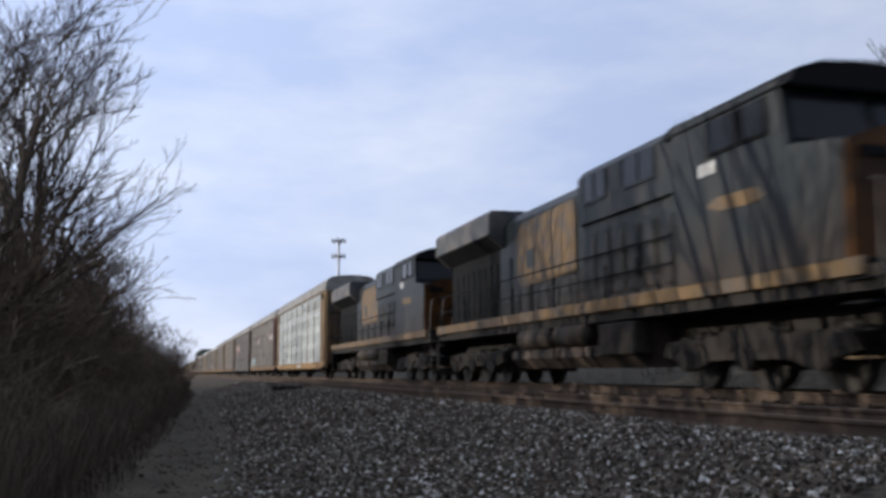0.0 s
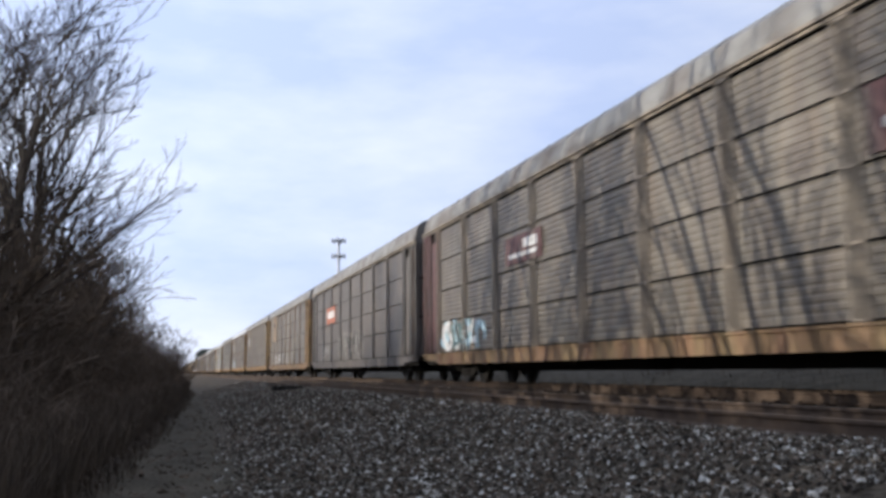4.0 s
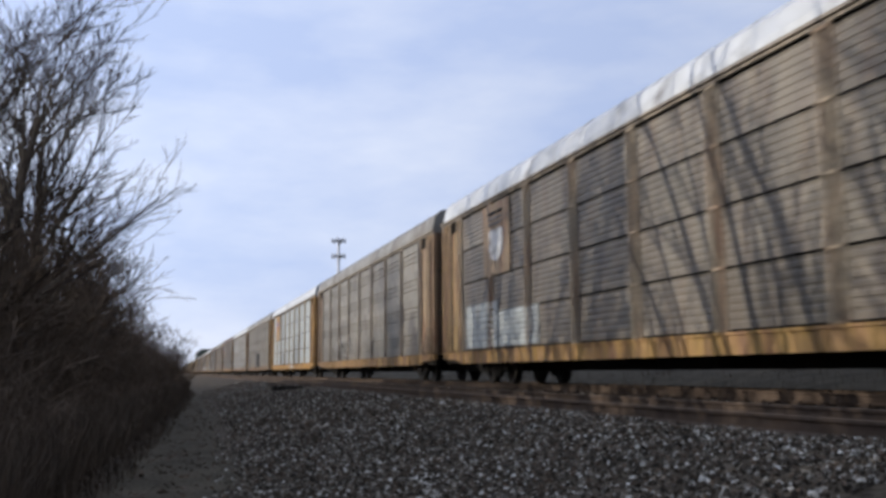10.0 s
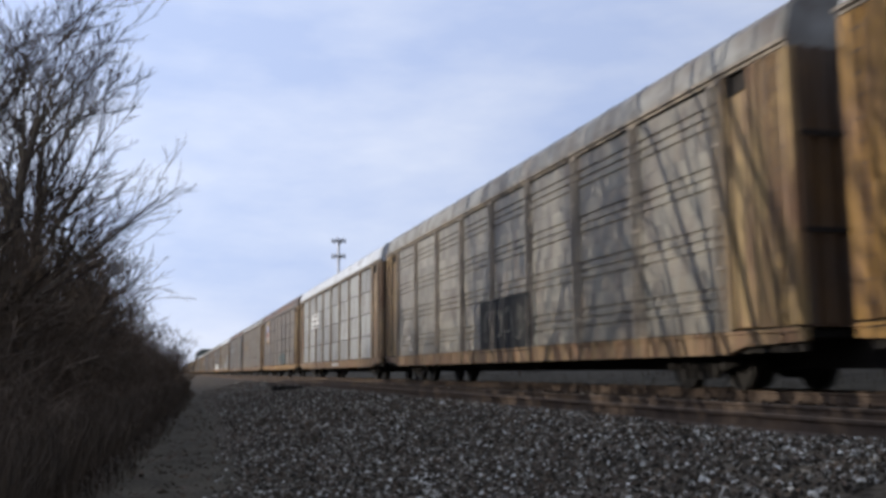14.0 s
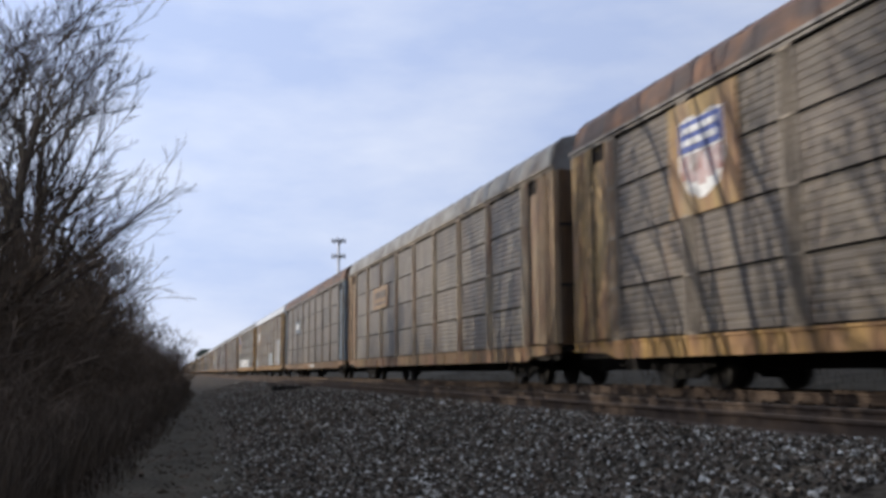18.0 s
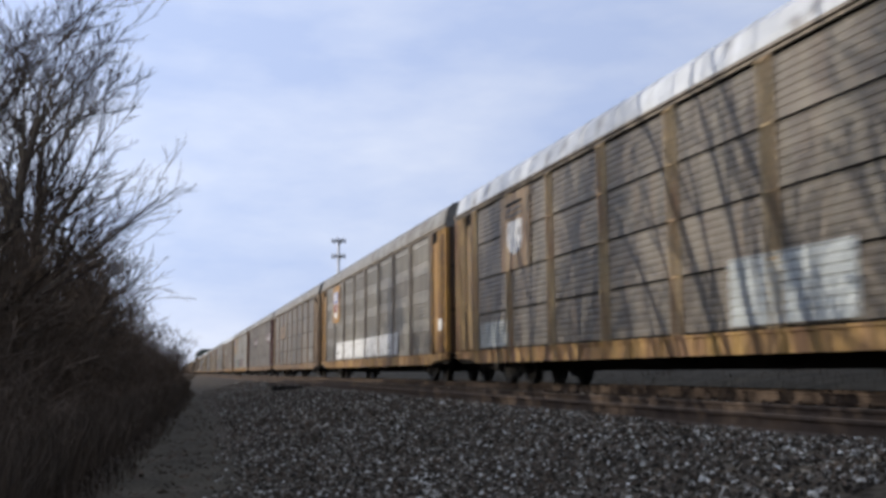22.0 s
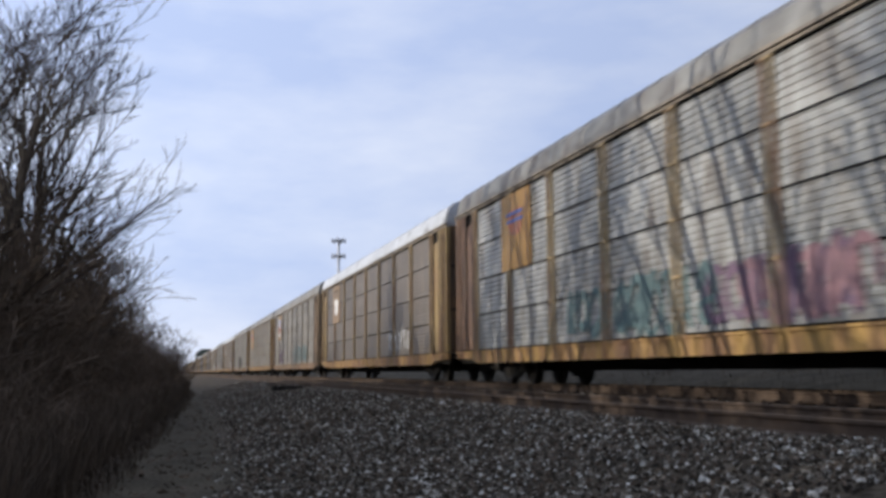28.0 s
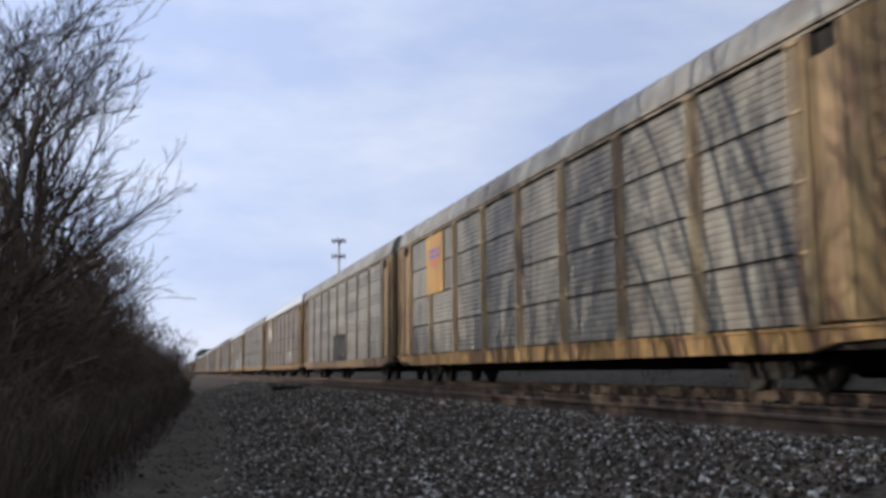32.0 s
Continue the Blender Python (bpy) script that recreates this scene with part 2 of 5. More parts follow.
M_LOCOGREY = surf("grey loco paint", (0.02203, 0.02365, 0.02511), (0.01507, 0.01604, 0.01701), rough=0.55, scale=2, dirt=GRIME, amount=0.3)
M_LOCODARK = surf("dark loco roof", (0.003881, 0.00441, 0.005116), (0.005998, 0.00635, 0.006703), rough=0.8, scale=2, spec=0.1)
M_TANK = surf("dusty fuel tank", (0.022, 0.018, 0.0155), (0.0115, 0.0098, 0.0083), rough=0.75, scale=2.5, dirt=(0.085, 0.06, 0.045), amount=0.42, spec=0.2)
M_TRUCK = surf("dusty grey truck casting", (0.016, 0.0135, 0.0115), (0.008, 0.007, 0.0062), rough=0.8, scale=3, dirt=(0.036, 0.027, 0.020), amount=0.4, dscale=2.5, spec=0.2)
M_GLASS = bpy.data.materials.new("dark window glass")
M_GLASS.use_nodes = True
_g = M_GLASS.node_tree.nodes["Principled BSDF"]
_g.inputs["Base Color"].default_value, _g.inputs["Roughness"].default_value = (0.008, 0.009, 0.011, 1), 0.15
_g.inputs["Specular IOR Level"].default_value = 0.2


def ground_mat():
    m = bpy.data.materials.new("ballast dirt and leaf litter")
    m.use_nodes = True
    n, l = m.node_tree.nodes, m.node_tree.links
    b = n["Principled BSDF"]
    att = n.new("ShaderNodeAttribute")
    att.attribute_name = "cover"
    tc = n.new("ShaderNodeTexCoord")

    def vor(sc):
        v = n.new("ShaderNodeTexVoronoi")
        v.inputs["Scale"].default_value = sc
        l.new(tc.outputs["Object"], v.inputs["Vector"])
        return v

    def noi(sc, d=6.0):
        v = n.new("ShaderNodeTexNoise")
        v.inputs["Scale"].default_value, v.inputs["Detail"].default_value = sc, d
        l.new(tc.outputs["Object"], v.inputs["Vector"])
        return v.outputs["Fac"]

    def mix(a, bb, f):
        x = n.new("ShaderNodeMix")
        x.data_type = "RGBA"
        for s, v in (("A", a), ("B", bb), ("Factor", f)):
            if isinstance(v, bpy.types.NodeSocket):
                l.new(v, x.inputs[s])
            else:
                x.inputs[s].default_value = (*v, 1)
        return x.outputs["Result"]

    def curve(f, lo, hi):
        r = n.new("ShaderNodeMapRange")
        r.inputs["From Min"].default_value, r.inputs["From Max"].default_value = lo, hi
        l.new(f, r.inputs["Value"])
        return r.outputs["Result"]

    v = vor(16.0)
    sep = n.new("ShaderNodeSeparateColor")
    l.new(v.outputs["Color"], sep.inputs["Color"])
    stone = mix((0.033, 0.026, 0.018), (0.096, 0.078, 0.055), sep.outputs["Red"])
    stone = mix(stone, (0.092, 0.07, 0.052), curve(noi(0.5), 0.5, 0.75))
    soil = mix((0.042, 0.035, 0.023), (0.074, 0.062, 0.042), curve(noi(1.3), 0.35, 0.65))
    litter = mix((0.018, 0.014, 0.0105), (0.045, 0.034, 0.023), curve(noi(6.0), 0.35, 0.65))
    litter = mix(litter, (0.034, 0.038, 0.018), curve(noi(0.6), 0.52, 0.72))
    c = mix(litter, soil, curve(att.outputs["Fac"], 0.2, 0.45))
    c = mix(c, stone, curve(att.outputs["Fac"], 0.6, 0.85))
    l.new(c, b.inputs["Base Color"])
    b.inputs["Roughness"].default_value = 0.95
    b.inputs["Specular IOR Level"].default_value = 0.15
    bp = n.new("ShaderNodeBump")
    bp.inputs["Strength"].default_value, bp.inputs["Distance"].default_value = 0.8, 0.03
    l.new(v.outputs["Distance"], bp.inputs["Height"])
    l.new(bp.outputs["Normal"], b.inputs["Normal"])
    return m


M_GROUND = ground_mat()


# ---- building helpers ----
class Geo:
    """Vertices and faces of one mesh."""

    def __init__(self):
        self.v, self.f, self.smooth = [], [], False

    def box(self, x0, x1, y0, y1, z0, z1):
        k = len(self.v)
        self.v += [(x, y, z) for z in (z0, z1) for y in (y0, y1) for x in (x0, x1)]
        self.f += [(k, k + 2, k + 3, k + 1), (k + 4, k + 5, k + 7, k + 6), (k, k + 1, k + 5, k + 4),
                   (k + 2, k + 6, k + 7, k + 3), (k, k + 4, k + 6, k + 2), (k + 1, k + 3, k + 7, k + 5)]
        return self

    def soft_box(self, x0, x1, y0, y1, z0, z1, c):
        """A box with chamfered edges along y and chamfered ends."""
        sec = [(x0 + c, z0), (x1 - c, z0), (x1, z0 + c), (x1, z1 - c), (x1 - c, z1), (x0 + c, z1), (x0, z1 - c), (x0, z0 + c)]
        cx, cz = (x0 + x1) / 2, (z0 + z1) / 2
        k, n = len(self.v), 8
        for y, s in ((y0, 1 - c * 2 / (x1 - x0)), (y0 + c, 1), (y1 - c, 1), (y1, 1 - c * 2 / (x1 - x0))):
            self.v += [(cx + (x - cx) * s, y, cz + (z - cz) * s) for x, z in sec]
        for r in range(3):
            for i in range(n):
                j = (i + 1) % n
                self.f.append((k + r * n + i, k + r * n + j, k + r * n + n + j, k + r * n + n + i))
        self.f += [tuple(k + i for i in range(n)), tuple(k + 3 * n + n - 1 - i for i in range(n))]
        return self

    def prism(self, sec, a, b, axis="y", caps=True, closed=True):
        """A section of (u, w) pairs run from a to b: along y u is x, along x u is y, along z u, w are x, y."""
        k, n = len(self.v), len(sec)
        for s in (a, b):
            for u, w in sec:
                self.v.append({"y": (u, s, w), "x": (s, u, w), "z": (u, w, s)}[axis])
        for i in range(n if closed else n - 1):
            j = (i + 1) % n
            self.f.append((k + i, k + j, k + n + j, k + n + i))
        if caps:
            self.f += [tuple(k + n - 1 - i for i in range(n)), tuple(k + n + i for i in range(n))]
        return self

    def disc(self, cx, cy, cz, r, x0, x1, n=20):
        """A short cylinder whose axis runs along x."""
        sec = [(cy + r * math.cos(2 * math.pi * i / n), cz + r * math.sin(2 * math.pi * i / n)) for i in range(n)]
        return self.prism(sec, x0, x1, "x")

    def tube(self, pts, rad, n=6):
        k = len(self.v)
        pts = [Vector(p) for p in pts]
        for i, p in enumerate(pts):
            d = (pts[min(i + 1, len(pts) - 1)] - pts[max(i - 1, 0)]).normalized()
            u = d.orthogonal().normalized() if i == 0 else (u - d * u.dot(d)).normalized()
            w = d.cross(u)
            r = rad[i] if isinstance(rad, (list, tuple)) else rad
            self.v += [tuple(p + (u * math.cos(2 * math.pi * a / n) + w * math.sin(2 * math.pi * a / n)) * r) for a in range(n)]
        for i in range(len(pts) - 1):
            for a in range(n):
                c = (a + 1) % n
                self.f.append((k + i * n + a, k + i * n + c, k + i * n + n + c, k + i * n + n + a))
        e = k + (len(pts) - 1) * n
        self.f += [tuple(k + n - 1 - a for a in range(n)), tuple(e + a for a in range(n))]
        return self

    def spike(self, pts, r):
        """A three-sided twig through three points, running out to a point."""
        k = len(self.v)
        d = (pts[2] - pts[0]).normalized()
        u = d.orthogonal().normalized()
        w = d.cross(u)
        ring = (u, u * -0.5 + w * 0.866, u * -0.5 - w * 0.866)
        self.v += [tuple(pts[0] + a * r) for a in ring] + [tuple(pts[1] + a * r * 0.85) for a in ring] + [tuple(pts[2])]
        self.f += [(k, k + 1, k + 4, k + 3), (k + 1, k + 2, k + 5, k + 4), (k + 2, k, k + 3, k + 5), (k + 3, k + 4, k + 6), (k + 4, k + 5, k + 6), (k + 5, k + 3, k + 6)]
        return self

    def mirror(self, length):
        """The same shape turned end for end along y."""
        self.v = [(x, length - y, z) for x, y, z in self.v]
        self.f = [tuple(reversed(f)) for f in self.f]
        return self

    def mesh(self, name, material):
        me = bpy.data.meshes.new(name)
        me.from_pydata(self.v, [], self.f)
        if self.smooth:
            me.polygons.foreach_set("use_smooth", [True] * len(me.polygons))
        me.materials.append(material)
        return me


def part(name, shape, material, parent, label="", at=None):
    """One mesh object under a thing or part; shape is a Geo or a shared mesh."""
    ob = new(name, shape.mesh(name, material) if isinstance(shape, Geo) else shape)
    ob.parent = parent
    if at is not None:
        ob.location = at
    return tagged(ob, label) if label else ob


def thing(name, label, category, group="", at=(0, 0, 0), rz=0.0):
    ob = new(name)
    ob.location, ob.rotation_euler = at, (0, 0, rz)
    return tagged(ob, label, category, group)


def setting(name, shape, material, label="", category=""):
    ob = new(name, shape.mesh(name, material) if isinstance(shape, Geo) else shape)
    return tagged(ob, label, category, kind="structure")


# ---- the ground: one sheet, with the ballast bed, the dirt path and the littered bank ----
def lerp(x, xs, ys):
    return float(np.interp(x, xs, ys))


def brush_edge(y):
    return lerp(y, (-40, 0, 11, 18, 30, 55, 120, 400), (-1.8, -1.5, -0.98, -0.6, -0.1, 0.8, 1.1, 0.5))


def ballast_edge(y):
    return lerp(y, (-40, 0, 7.5, 14, 28, 60, 120, 300), (0.3, 0.3, 0.45, 0.8, 1.25, 1.6, 1.6, 1.4))


def ground_z(x, y):
    be, ve = ballast_edge(y), brush_edge(y)
    z = lerp(x, (-60, -14, ve - 1.5, ve, be, 3.0, 4.0, 4.6, 5.3, 7.0, 8.3, 9.4, 11.9, 13.4, 15.5, 19.0, 26, 60),
             (-1.6, -1.5, -1.05, -0.80, -0.72, -0.45, -0.18, -0.125, -0.14, -0.15, -0.20, -0.13, -0.12, -0.2, -0.45, 0.35, 0.8, 0.9))
    amp = 0.035 if x > be else 0.05
    return z + amp * noise.noise((x * 0.9, y * 0.9, 3.1)) + 0.012 * noise.noise((x * 5, y * 5, 1.7))


def build_ground():
    xs = np.unique(np.concatenate([np.linspace(-900, -60, 12), np.linspace(-60, -8, 27), np.linspace(-8, 16, 121),
                                   np.linspace(16, 60, 23), np.linspace(60, 1500, 16)]))
    ys = np.unique(np.concatenate([np.linspace(-300, -20, 14), np.linspace(-20, 40, 201), np.linspace(40, 120, 81),
                                   np.linspace(120, 400, 57), np.linspace(400, 2600, 30)]))
    g = Geo()
    cover = []
    for y in ys:
        for x in xs:
            g.v.append((x, y, ground_z(x, y)))
            be, ve = ballast_edge(y), brush_edge(y)
            w = 0.45 * noise.noise((x * 0.9, y * 0.5, 8.0)) + 0.25 * noise.noise((x * 3.1, y * 2.3, 4.0))
            cover.append(lerp(x + w, (ve - 0.5, ve + 0.3, be - 0.35, be + 0.3, 13.2, 14.2), (0.0, 0.5, 0.5, 1.0, 1.0, 0.45)))
    nx = len(xs)
    for j in range(len(ys) - 1):
        for i in range(nx - 1):
            k = j * nx + i
            g.f.append((k, k + 1, k + nx + 1, k + nx))
    g.smooth = True
    ob = setting("ground", g, M_GROUND, "dark ballast bed, dirt path and leaf-littered bank", "ground")
    a = ob.data.attributes.new("cover", "FLOAT", "POINT")
    a.data.foreach_set("value", cover)
    return ob


ground = build_ground()


# ---- the two tracks ----
def rail_section(x, z):
    return [(x - 0.07, z - 0.17), (x + 0.07, z - 0.17), (x + 0.07, z - 0.155), (x + 0.012, z - 0.135), (x + 0.010, z - 0.045),
            (x + 0.036, z - 0.032), (x + 0.036, z - 0.004), (x - 0.036, z - 0.004), (x - 0.036, z - 0.032), (x - 0.010, z - 0.045),
            (x - 0.012, z - 0.135), (x - 0.07, z - 0.155)]


def build_track(name, cx, z, label, near_ties):
    track = tagged(new(name), label, "railway track", kind="structure")
    for s in (-0.7535, 0.7535):
        r = part("rail", Geo().prism(rail_section(cx + s, z), -60, 1500), M_RAIL, track, "rusty steel rail with a polished head")
        part("rail_head", Geo().prism([(cx + s - 0.033, z - 0.006), (cx + s + 0.033, z - 0.006), (cx + s + 0.03, z), (cx + s - 0.03, z)], -60, 1500), M_RAILTOP, r)
    rng = random.Random(cx)
    meshes = []
    for i in range(4):
        w, h = 0.115 + 0.008 * rng.random(), 0.18
        g = Geo().soft_box(-1.3 - 0.03 * rng.random(), 1.3 + 0.03 * rng.random(), -w, w, -h, 0, 0.012)
        meshes.append(g.mesh("tie", M_TIE))
    plate = Geo().box(-0.18, 0.18, -0.1, 0.1, 0, 0.018)
    plate.box(-0.13, -0.095, -0.07, -0.04, 0.018, 0.05).box(0.095, 0.13, 0.04, 0.07, 0.018, 0.05)
    plate_me = plate.mesh("tie_plate", M_RAIL)
    rest = Geo()
    y, n = -6.0, 0
    while y < 420:
        jy, rz = rng.uniform(-0.035, 0.035), rng.uniform(-0.012, 0.012)
        top = z - 0.187 + rng.uniform(-0.008, 0.004)
        if y > 1.5 and n < near_ties:
            n += 1
            tie = part("tie", meshes[n % 4], M_TIE, track, at=(cx + rng.uniform(-0.06, 0.06), y + jy, top))
            tie.rotation_euler = (0, 0, rz)
            if n < 45:
                for s in (-0.7535, 0.7535):
                    part("tie_plate", plate_me, M_RAIL, tie, at=(s, 0, 0.001))
        else:
            rest.box(cx - 1.3, cx + 1.3, y + jy - 0.115, y + jy + 0.115, top - 0.17, top)
        y += 0.508
    tagged(part("far_ties", rest, M_TIE, track), kind="stuff")
    return track


build_track("near_track", 6.17, 0.03, "empty near railway track, rusty rails on weathered timber ties", 150)
build_track("train_track", TRAIN_X, TRAIN_Z, "far railway track under the train, timber ties in ballast", 90)


# ---- ballast stones ----
def stone_verts(rng, r):
    base = [(-1, -.2, -.4), (.1, -1, -.3), (1, .1, -.5), (-.1, 1, -.35), (-.6, -.6, .55), (.7, -.5, .5), (.6, .65, .6), (-.6, .6, .45)]
    sx, sy, sz = (r * rng.uniform(0.65, 1.15) for _ in range(3))
    q = Euler((rng.uniform(0, 6.3), rng.uniform(0, 6.3), rng.uniform(0, 6.3))).to_matrix()
    return [q @ Vector(((x + rng.uniform(-.25, .25)) * sx, (y + rng.uniform(-.25, .25)) * sy, (z + rng.uniform(-.25, .25)) * sz)) for x, y, z in base]


STONE_F = [(0, 1, 5, 4), (1, 2, 6, 5), (2, 3, 7, 6), (3, 0, 4, 7), (4, 5, 6, 7), (3, 2, 1, 0)]


def build_ballast():
    rng = random.Random(5)
    shapes = [stone_verts(rng, 1.0) for _ in range(40)]
    bed = tagged(new("ballast"), "loose crushed grey ballast stones beside the track", "ballast", kind="structure")
    singles = []
    for i in range(6):
        g = Geo()
        g.v, g.f = [tuple(v) for v in shapes[i]], list(STONE_F)
        singles.append(g.mesh("stone", M_STONE1))
    verts, faces, n1 = [], [], 0
    bands = ((4.5, 9.0, 15500), (9.0, 16.0, 16500), (16.0, 34.0, 10500), (34.0, 60.0, 4000))
    for y0, y1, cnt in bands:
        for _ in range(cnt):
            y = rng.uniform(y0, y1)
            be = ballast_edge(y)
            x = rng.uniform(be - 0.4, 5.4) if rng.random() < 0.9 else rng.uniform(5.5, 9.6)
            if x < be + 0.5 and rng.random() > ((x - be + 0.4) / 0.9) ** 2:
                continue
            r = rng.uniform(0.012, 0.029) * (1.0 if y < 10 else (1.08 if y < 16 else 1.35))
            z = ground_z(x, y) + r * 0.35
            if n1 < 280 and 4.6 < y < 7.2 and 2.6 < x < 4.6:
                n1 += 1
                ob = part("stone", singles[n1 % 6], M_STONE1, bed, at=(x, y, z))
                ob.scale = (r * 1.15,) * 3
                ob.rotation_euler = (0, 0, rng.uniform(0, 6.3))
                continue
            k = len(verts)
            c, s = math.cos(y * 91), math.sin(y * 91)
            verts += [(x + (v.x * c - v.y * s) * r, y + (v.x * s + v.y * c) * r, z + v.z * r) for v in shapes[rng.randrange(40)]]
            faces += [tuple(k + i for i in f) for f in STONE_F[:5]]
    g = Geo()
    g.v, g.f = verts, faces
    tagged(part("loose_stones", g, M_STONE, bed), kind="stuff")


build_ballast()


# ---- autorack cars ----
MESHES = {}


def shared(key, material, make):
    """A mesh built once for each shape and material."""
    k = (key, material.name)
    if k not in MESHES:
        MESHES[k] = make().mesh(key if isinstance(key, str) else key[0], material)
    return MESHES[k]


HALF = 1.6
BAY0, BAYS, ENDBAY = 2.0, 8, 2.0
BAY_L = (BODY_L - 2 * ENDBAY) / BAYS
ROW0, ROWS, ROW_H = 0.99, 4, 1.05
EAVE = 5.36


def corrugated(length, height, style):
    """A sheet with horizontal ribs; it stands on z = 0 and runs along y, its face towards -x."""
    sec = [(0.042, 0.0), (0.0, 0.0)]
    if style == "bands":
        ribs = [(0.22 + i * 0.135) * height / 1.07 for i in range(5)]
        wide, deep = 0.068, 0.05
    elif style == "triple":
        ribs = [(0.30 + i * 0.19) * height / 1.07 for i in range(3)]
        wide, deep = 0.085, 0.04
    else:
        ribs = [(0.11 + i * 0.145) * height / 1.07 for i in range(7)]
        wide, deep = 0.07, 0.021 if style == "ribs" else 0.013
    for z in ribs:
        sec += [(0.0, z), (deep, z + 0.016), (deep, z + wide - 0.014), (0.0, z + wide)]
    sec += [(0.0, height), (0.042, height)]
    return Geo().prism(sec, 0, length)


def roof_section(half, drop=0.0):
    pts = [(-half - 0.03, EAVE - 0.02), (-half - 0.015, EAVE + 0.16), (-half + 0.08, EAVE + 0.50), (-half + 0.30, EAVE + 0.71),
           (-half + 0.70, EAVE + 0.82), (0, EAVE + 0.87)]
    return [(x, z - drop) for x, z in pts + [(-x, z) for x, z in reversed(pts[:-1])]]


def make_roof():
    g = Geo()
    outer = roof_section(HALF)
    inner = [(x * 0.985, z - 0.03) for x, z in reversed(outer)]
    g.prism(outer + inner, 0.15, BODY_L - 0.15)
    return g


def make_roof_rib():
    o = [(x * 1.003, z + 0.014) for x, z in roof_section(HALF)]
    return Geo().prism(o + [(x * 0.99, z - 0.02) for x, z in reversed(roof_section(HALF))], 0, 0.06)


def make_roof_end():
    return Geo().prism(roof_section(HALF - 0.02, 0.01) + [(HALF, EAVE - 0.12), (-HALF, EAVE - 0.12)], 0, 0.06)


def make_end_door():
    sec, n = [(-HALF + 0.06, 0.10)], 9
    for i in range(n):
        x = -HALF + 0.24 + i * (2 * HALF - 0.48) / (n - 1)
        sec += [(x - 0.06, 0.06), (x - 0.035, 0.0), (x + 0.035, 0.0), (x + 0.06, 0.06)]
    sec += [(HALF - 0.06, 0.10)]
    return Geo().prism(sec, 0.98, EAVE - 0.1, "z")


def make_door_joints():
    g = Geo()
    for z in (2.38, 3.86):
        g.box(-HALF + 0.1, HALF - 0.1, -0.012, 0.02, z, z + 0.075)
    return g


def make_sill():
    b, t = 0.60, 0.97
    sec = [(0.0, t), (0.0, b + 0.17), (1.5, b + 0.12), (2.0, b), (BODY_L - 2.0, b), (BODY_L - 1.5, b + 0.12), (BODY_L, b + 0.17), (BODY_L, t)]
    g = Geo().prism(sec, -HALF - 0.03, -HALF + 0.09, "x")
    g.box(-HALF - 0.065, -HALF - 0.03, 0.02, BODY_L - 0.02, t - 0.05, t)
    for i in range(20):
        y = 2.3 + i * (BODY_L - 4.6) / 19
        g.box(-HALF - 0.05, -HALF - 0.03, y - 0.03, y + 0.03, b + 0.02, t - 0.05)
    return g


def make_eave():
    g = Geo().box(-HALF - 0.10, -HALF + 0.02, 0.0, BODY_L, EAVE - 0.065, EAVE - 0.01)
    g.box(-HALF - 0.045, -HALF - 0.0, 0.0, BODY_L, EAVE - 0.13, EAVE - 0.075)
    return g


def make_post(half=0.17):
    """A post of two pressed flanges over the joint of the sheets, tied by a cleat at every row."""
    o, i = -HALF - 0.05, -HALF + 0.01
    g = Geo()
    for a, b in ((-half, -half + 0.085), (half - 0.085, half)):
        g.prism([(o, a + 0.012), (o, b - 0.012), (i, b), (i, a)], ROW0 - 0.02, EAVE - 0.13, "z")
    for j in range(ROWS + 1):
        z = ROW0 + j * ROW_H
        g.box(o - 0.006, o, -half, half, max(z - 0.022, ROW0), min(z + 0.022, EAVE - 0.14))
    return g


def make_slim_post():
    return Geo().prism([(-HALF - 0.03, -0.05), (-HALF - 0.03, 0.05), (-HALF + 0.02, 0.06), (-HALF + 0.02, -0.06)], ROW0 - 0.02, EAVE - 0.13, "z")


def make_endbay():
    """The sheet beside a door with its pressed ribs; y from 0 at the car's end inwards."""
    x0, x1 = -HALF + 0.07, -HALF - 0.035
    sec = [(-HALF + 0.10, ENDBAY), (x0, ENDBAY), (x1 + 0.02, ENDBAY - 0.02), (x1 + 0.02, 1.86), (x0, 1.82)]
    for y, w in ((1.70, 0.07), (0.96, 0.07), (0.72, 0.13), (0.50, 0.10), (0.26, 0.10), (0.02, 0.15)):
        sec += [(x0, y + w + 0.02), (x1, y + w), (x1, y), (x0, y - 0.02 if y > 0.1 else y)]
    sec += [(-HALF + 0.10, 0.0)]
    return Geo().prism(sec, ROW0 + 0.02, EAVE - 0.14, "z")


def make_bay_plate():
    return Geo().soft_box(-HALF + 0.0, -HALF + 0.055, 1.10, 1.64, ROW0 + 0.03, EAVE - 0.5, 0.012)


# dark plate in place of the shaded opening under the eave
def make_shade_plate():
    return Geo().prism([(1.06, EAVE - 0.42), (1.66, EAVE - 0.48), (1.66, EAVE - 0.15), (1.2, EAVE - 0.15)], -HALF + 0.05, -HALF + 0.069, "x")


def make_door_seams():
    """Dark strips that fill the grooves of the end bay, in place of their shade."""
    g = Geo()
    for y in (1.66, 1.06, 0.885, 0.63, 0.20):
        g.box(-HALF - 0.03, -HALF + 0.066, y - 0.028, y + 0.028, ROW0 + 0.03, EAVE - 0.15)
    return g


def make_ladder():
    g = Geo()
    for y in (0.22, 0.46):
        g.box(-HALF - 0.06, -HALF - 0.03, y - 0.015, y + 0.015, 0.75, EAVE - 0.35)
    for i in range(14):
        z = 0.9 + i * 0.31
        g.box(-HALF - 0.052, -HALF - 0.038, 0.22, 0.46, z, z + 0.014)
    return g


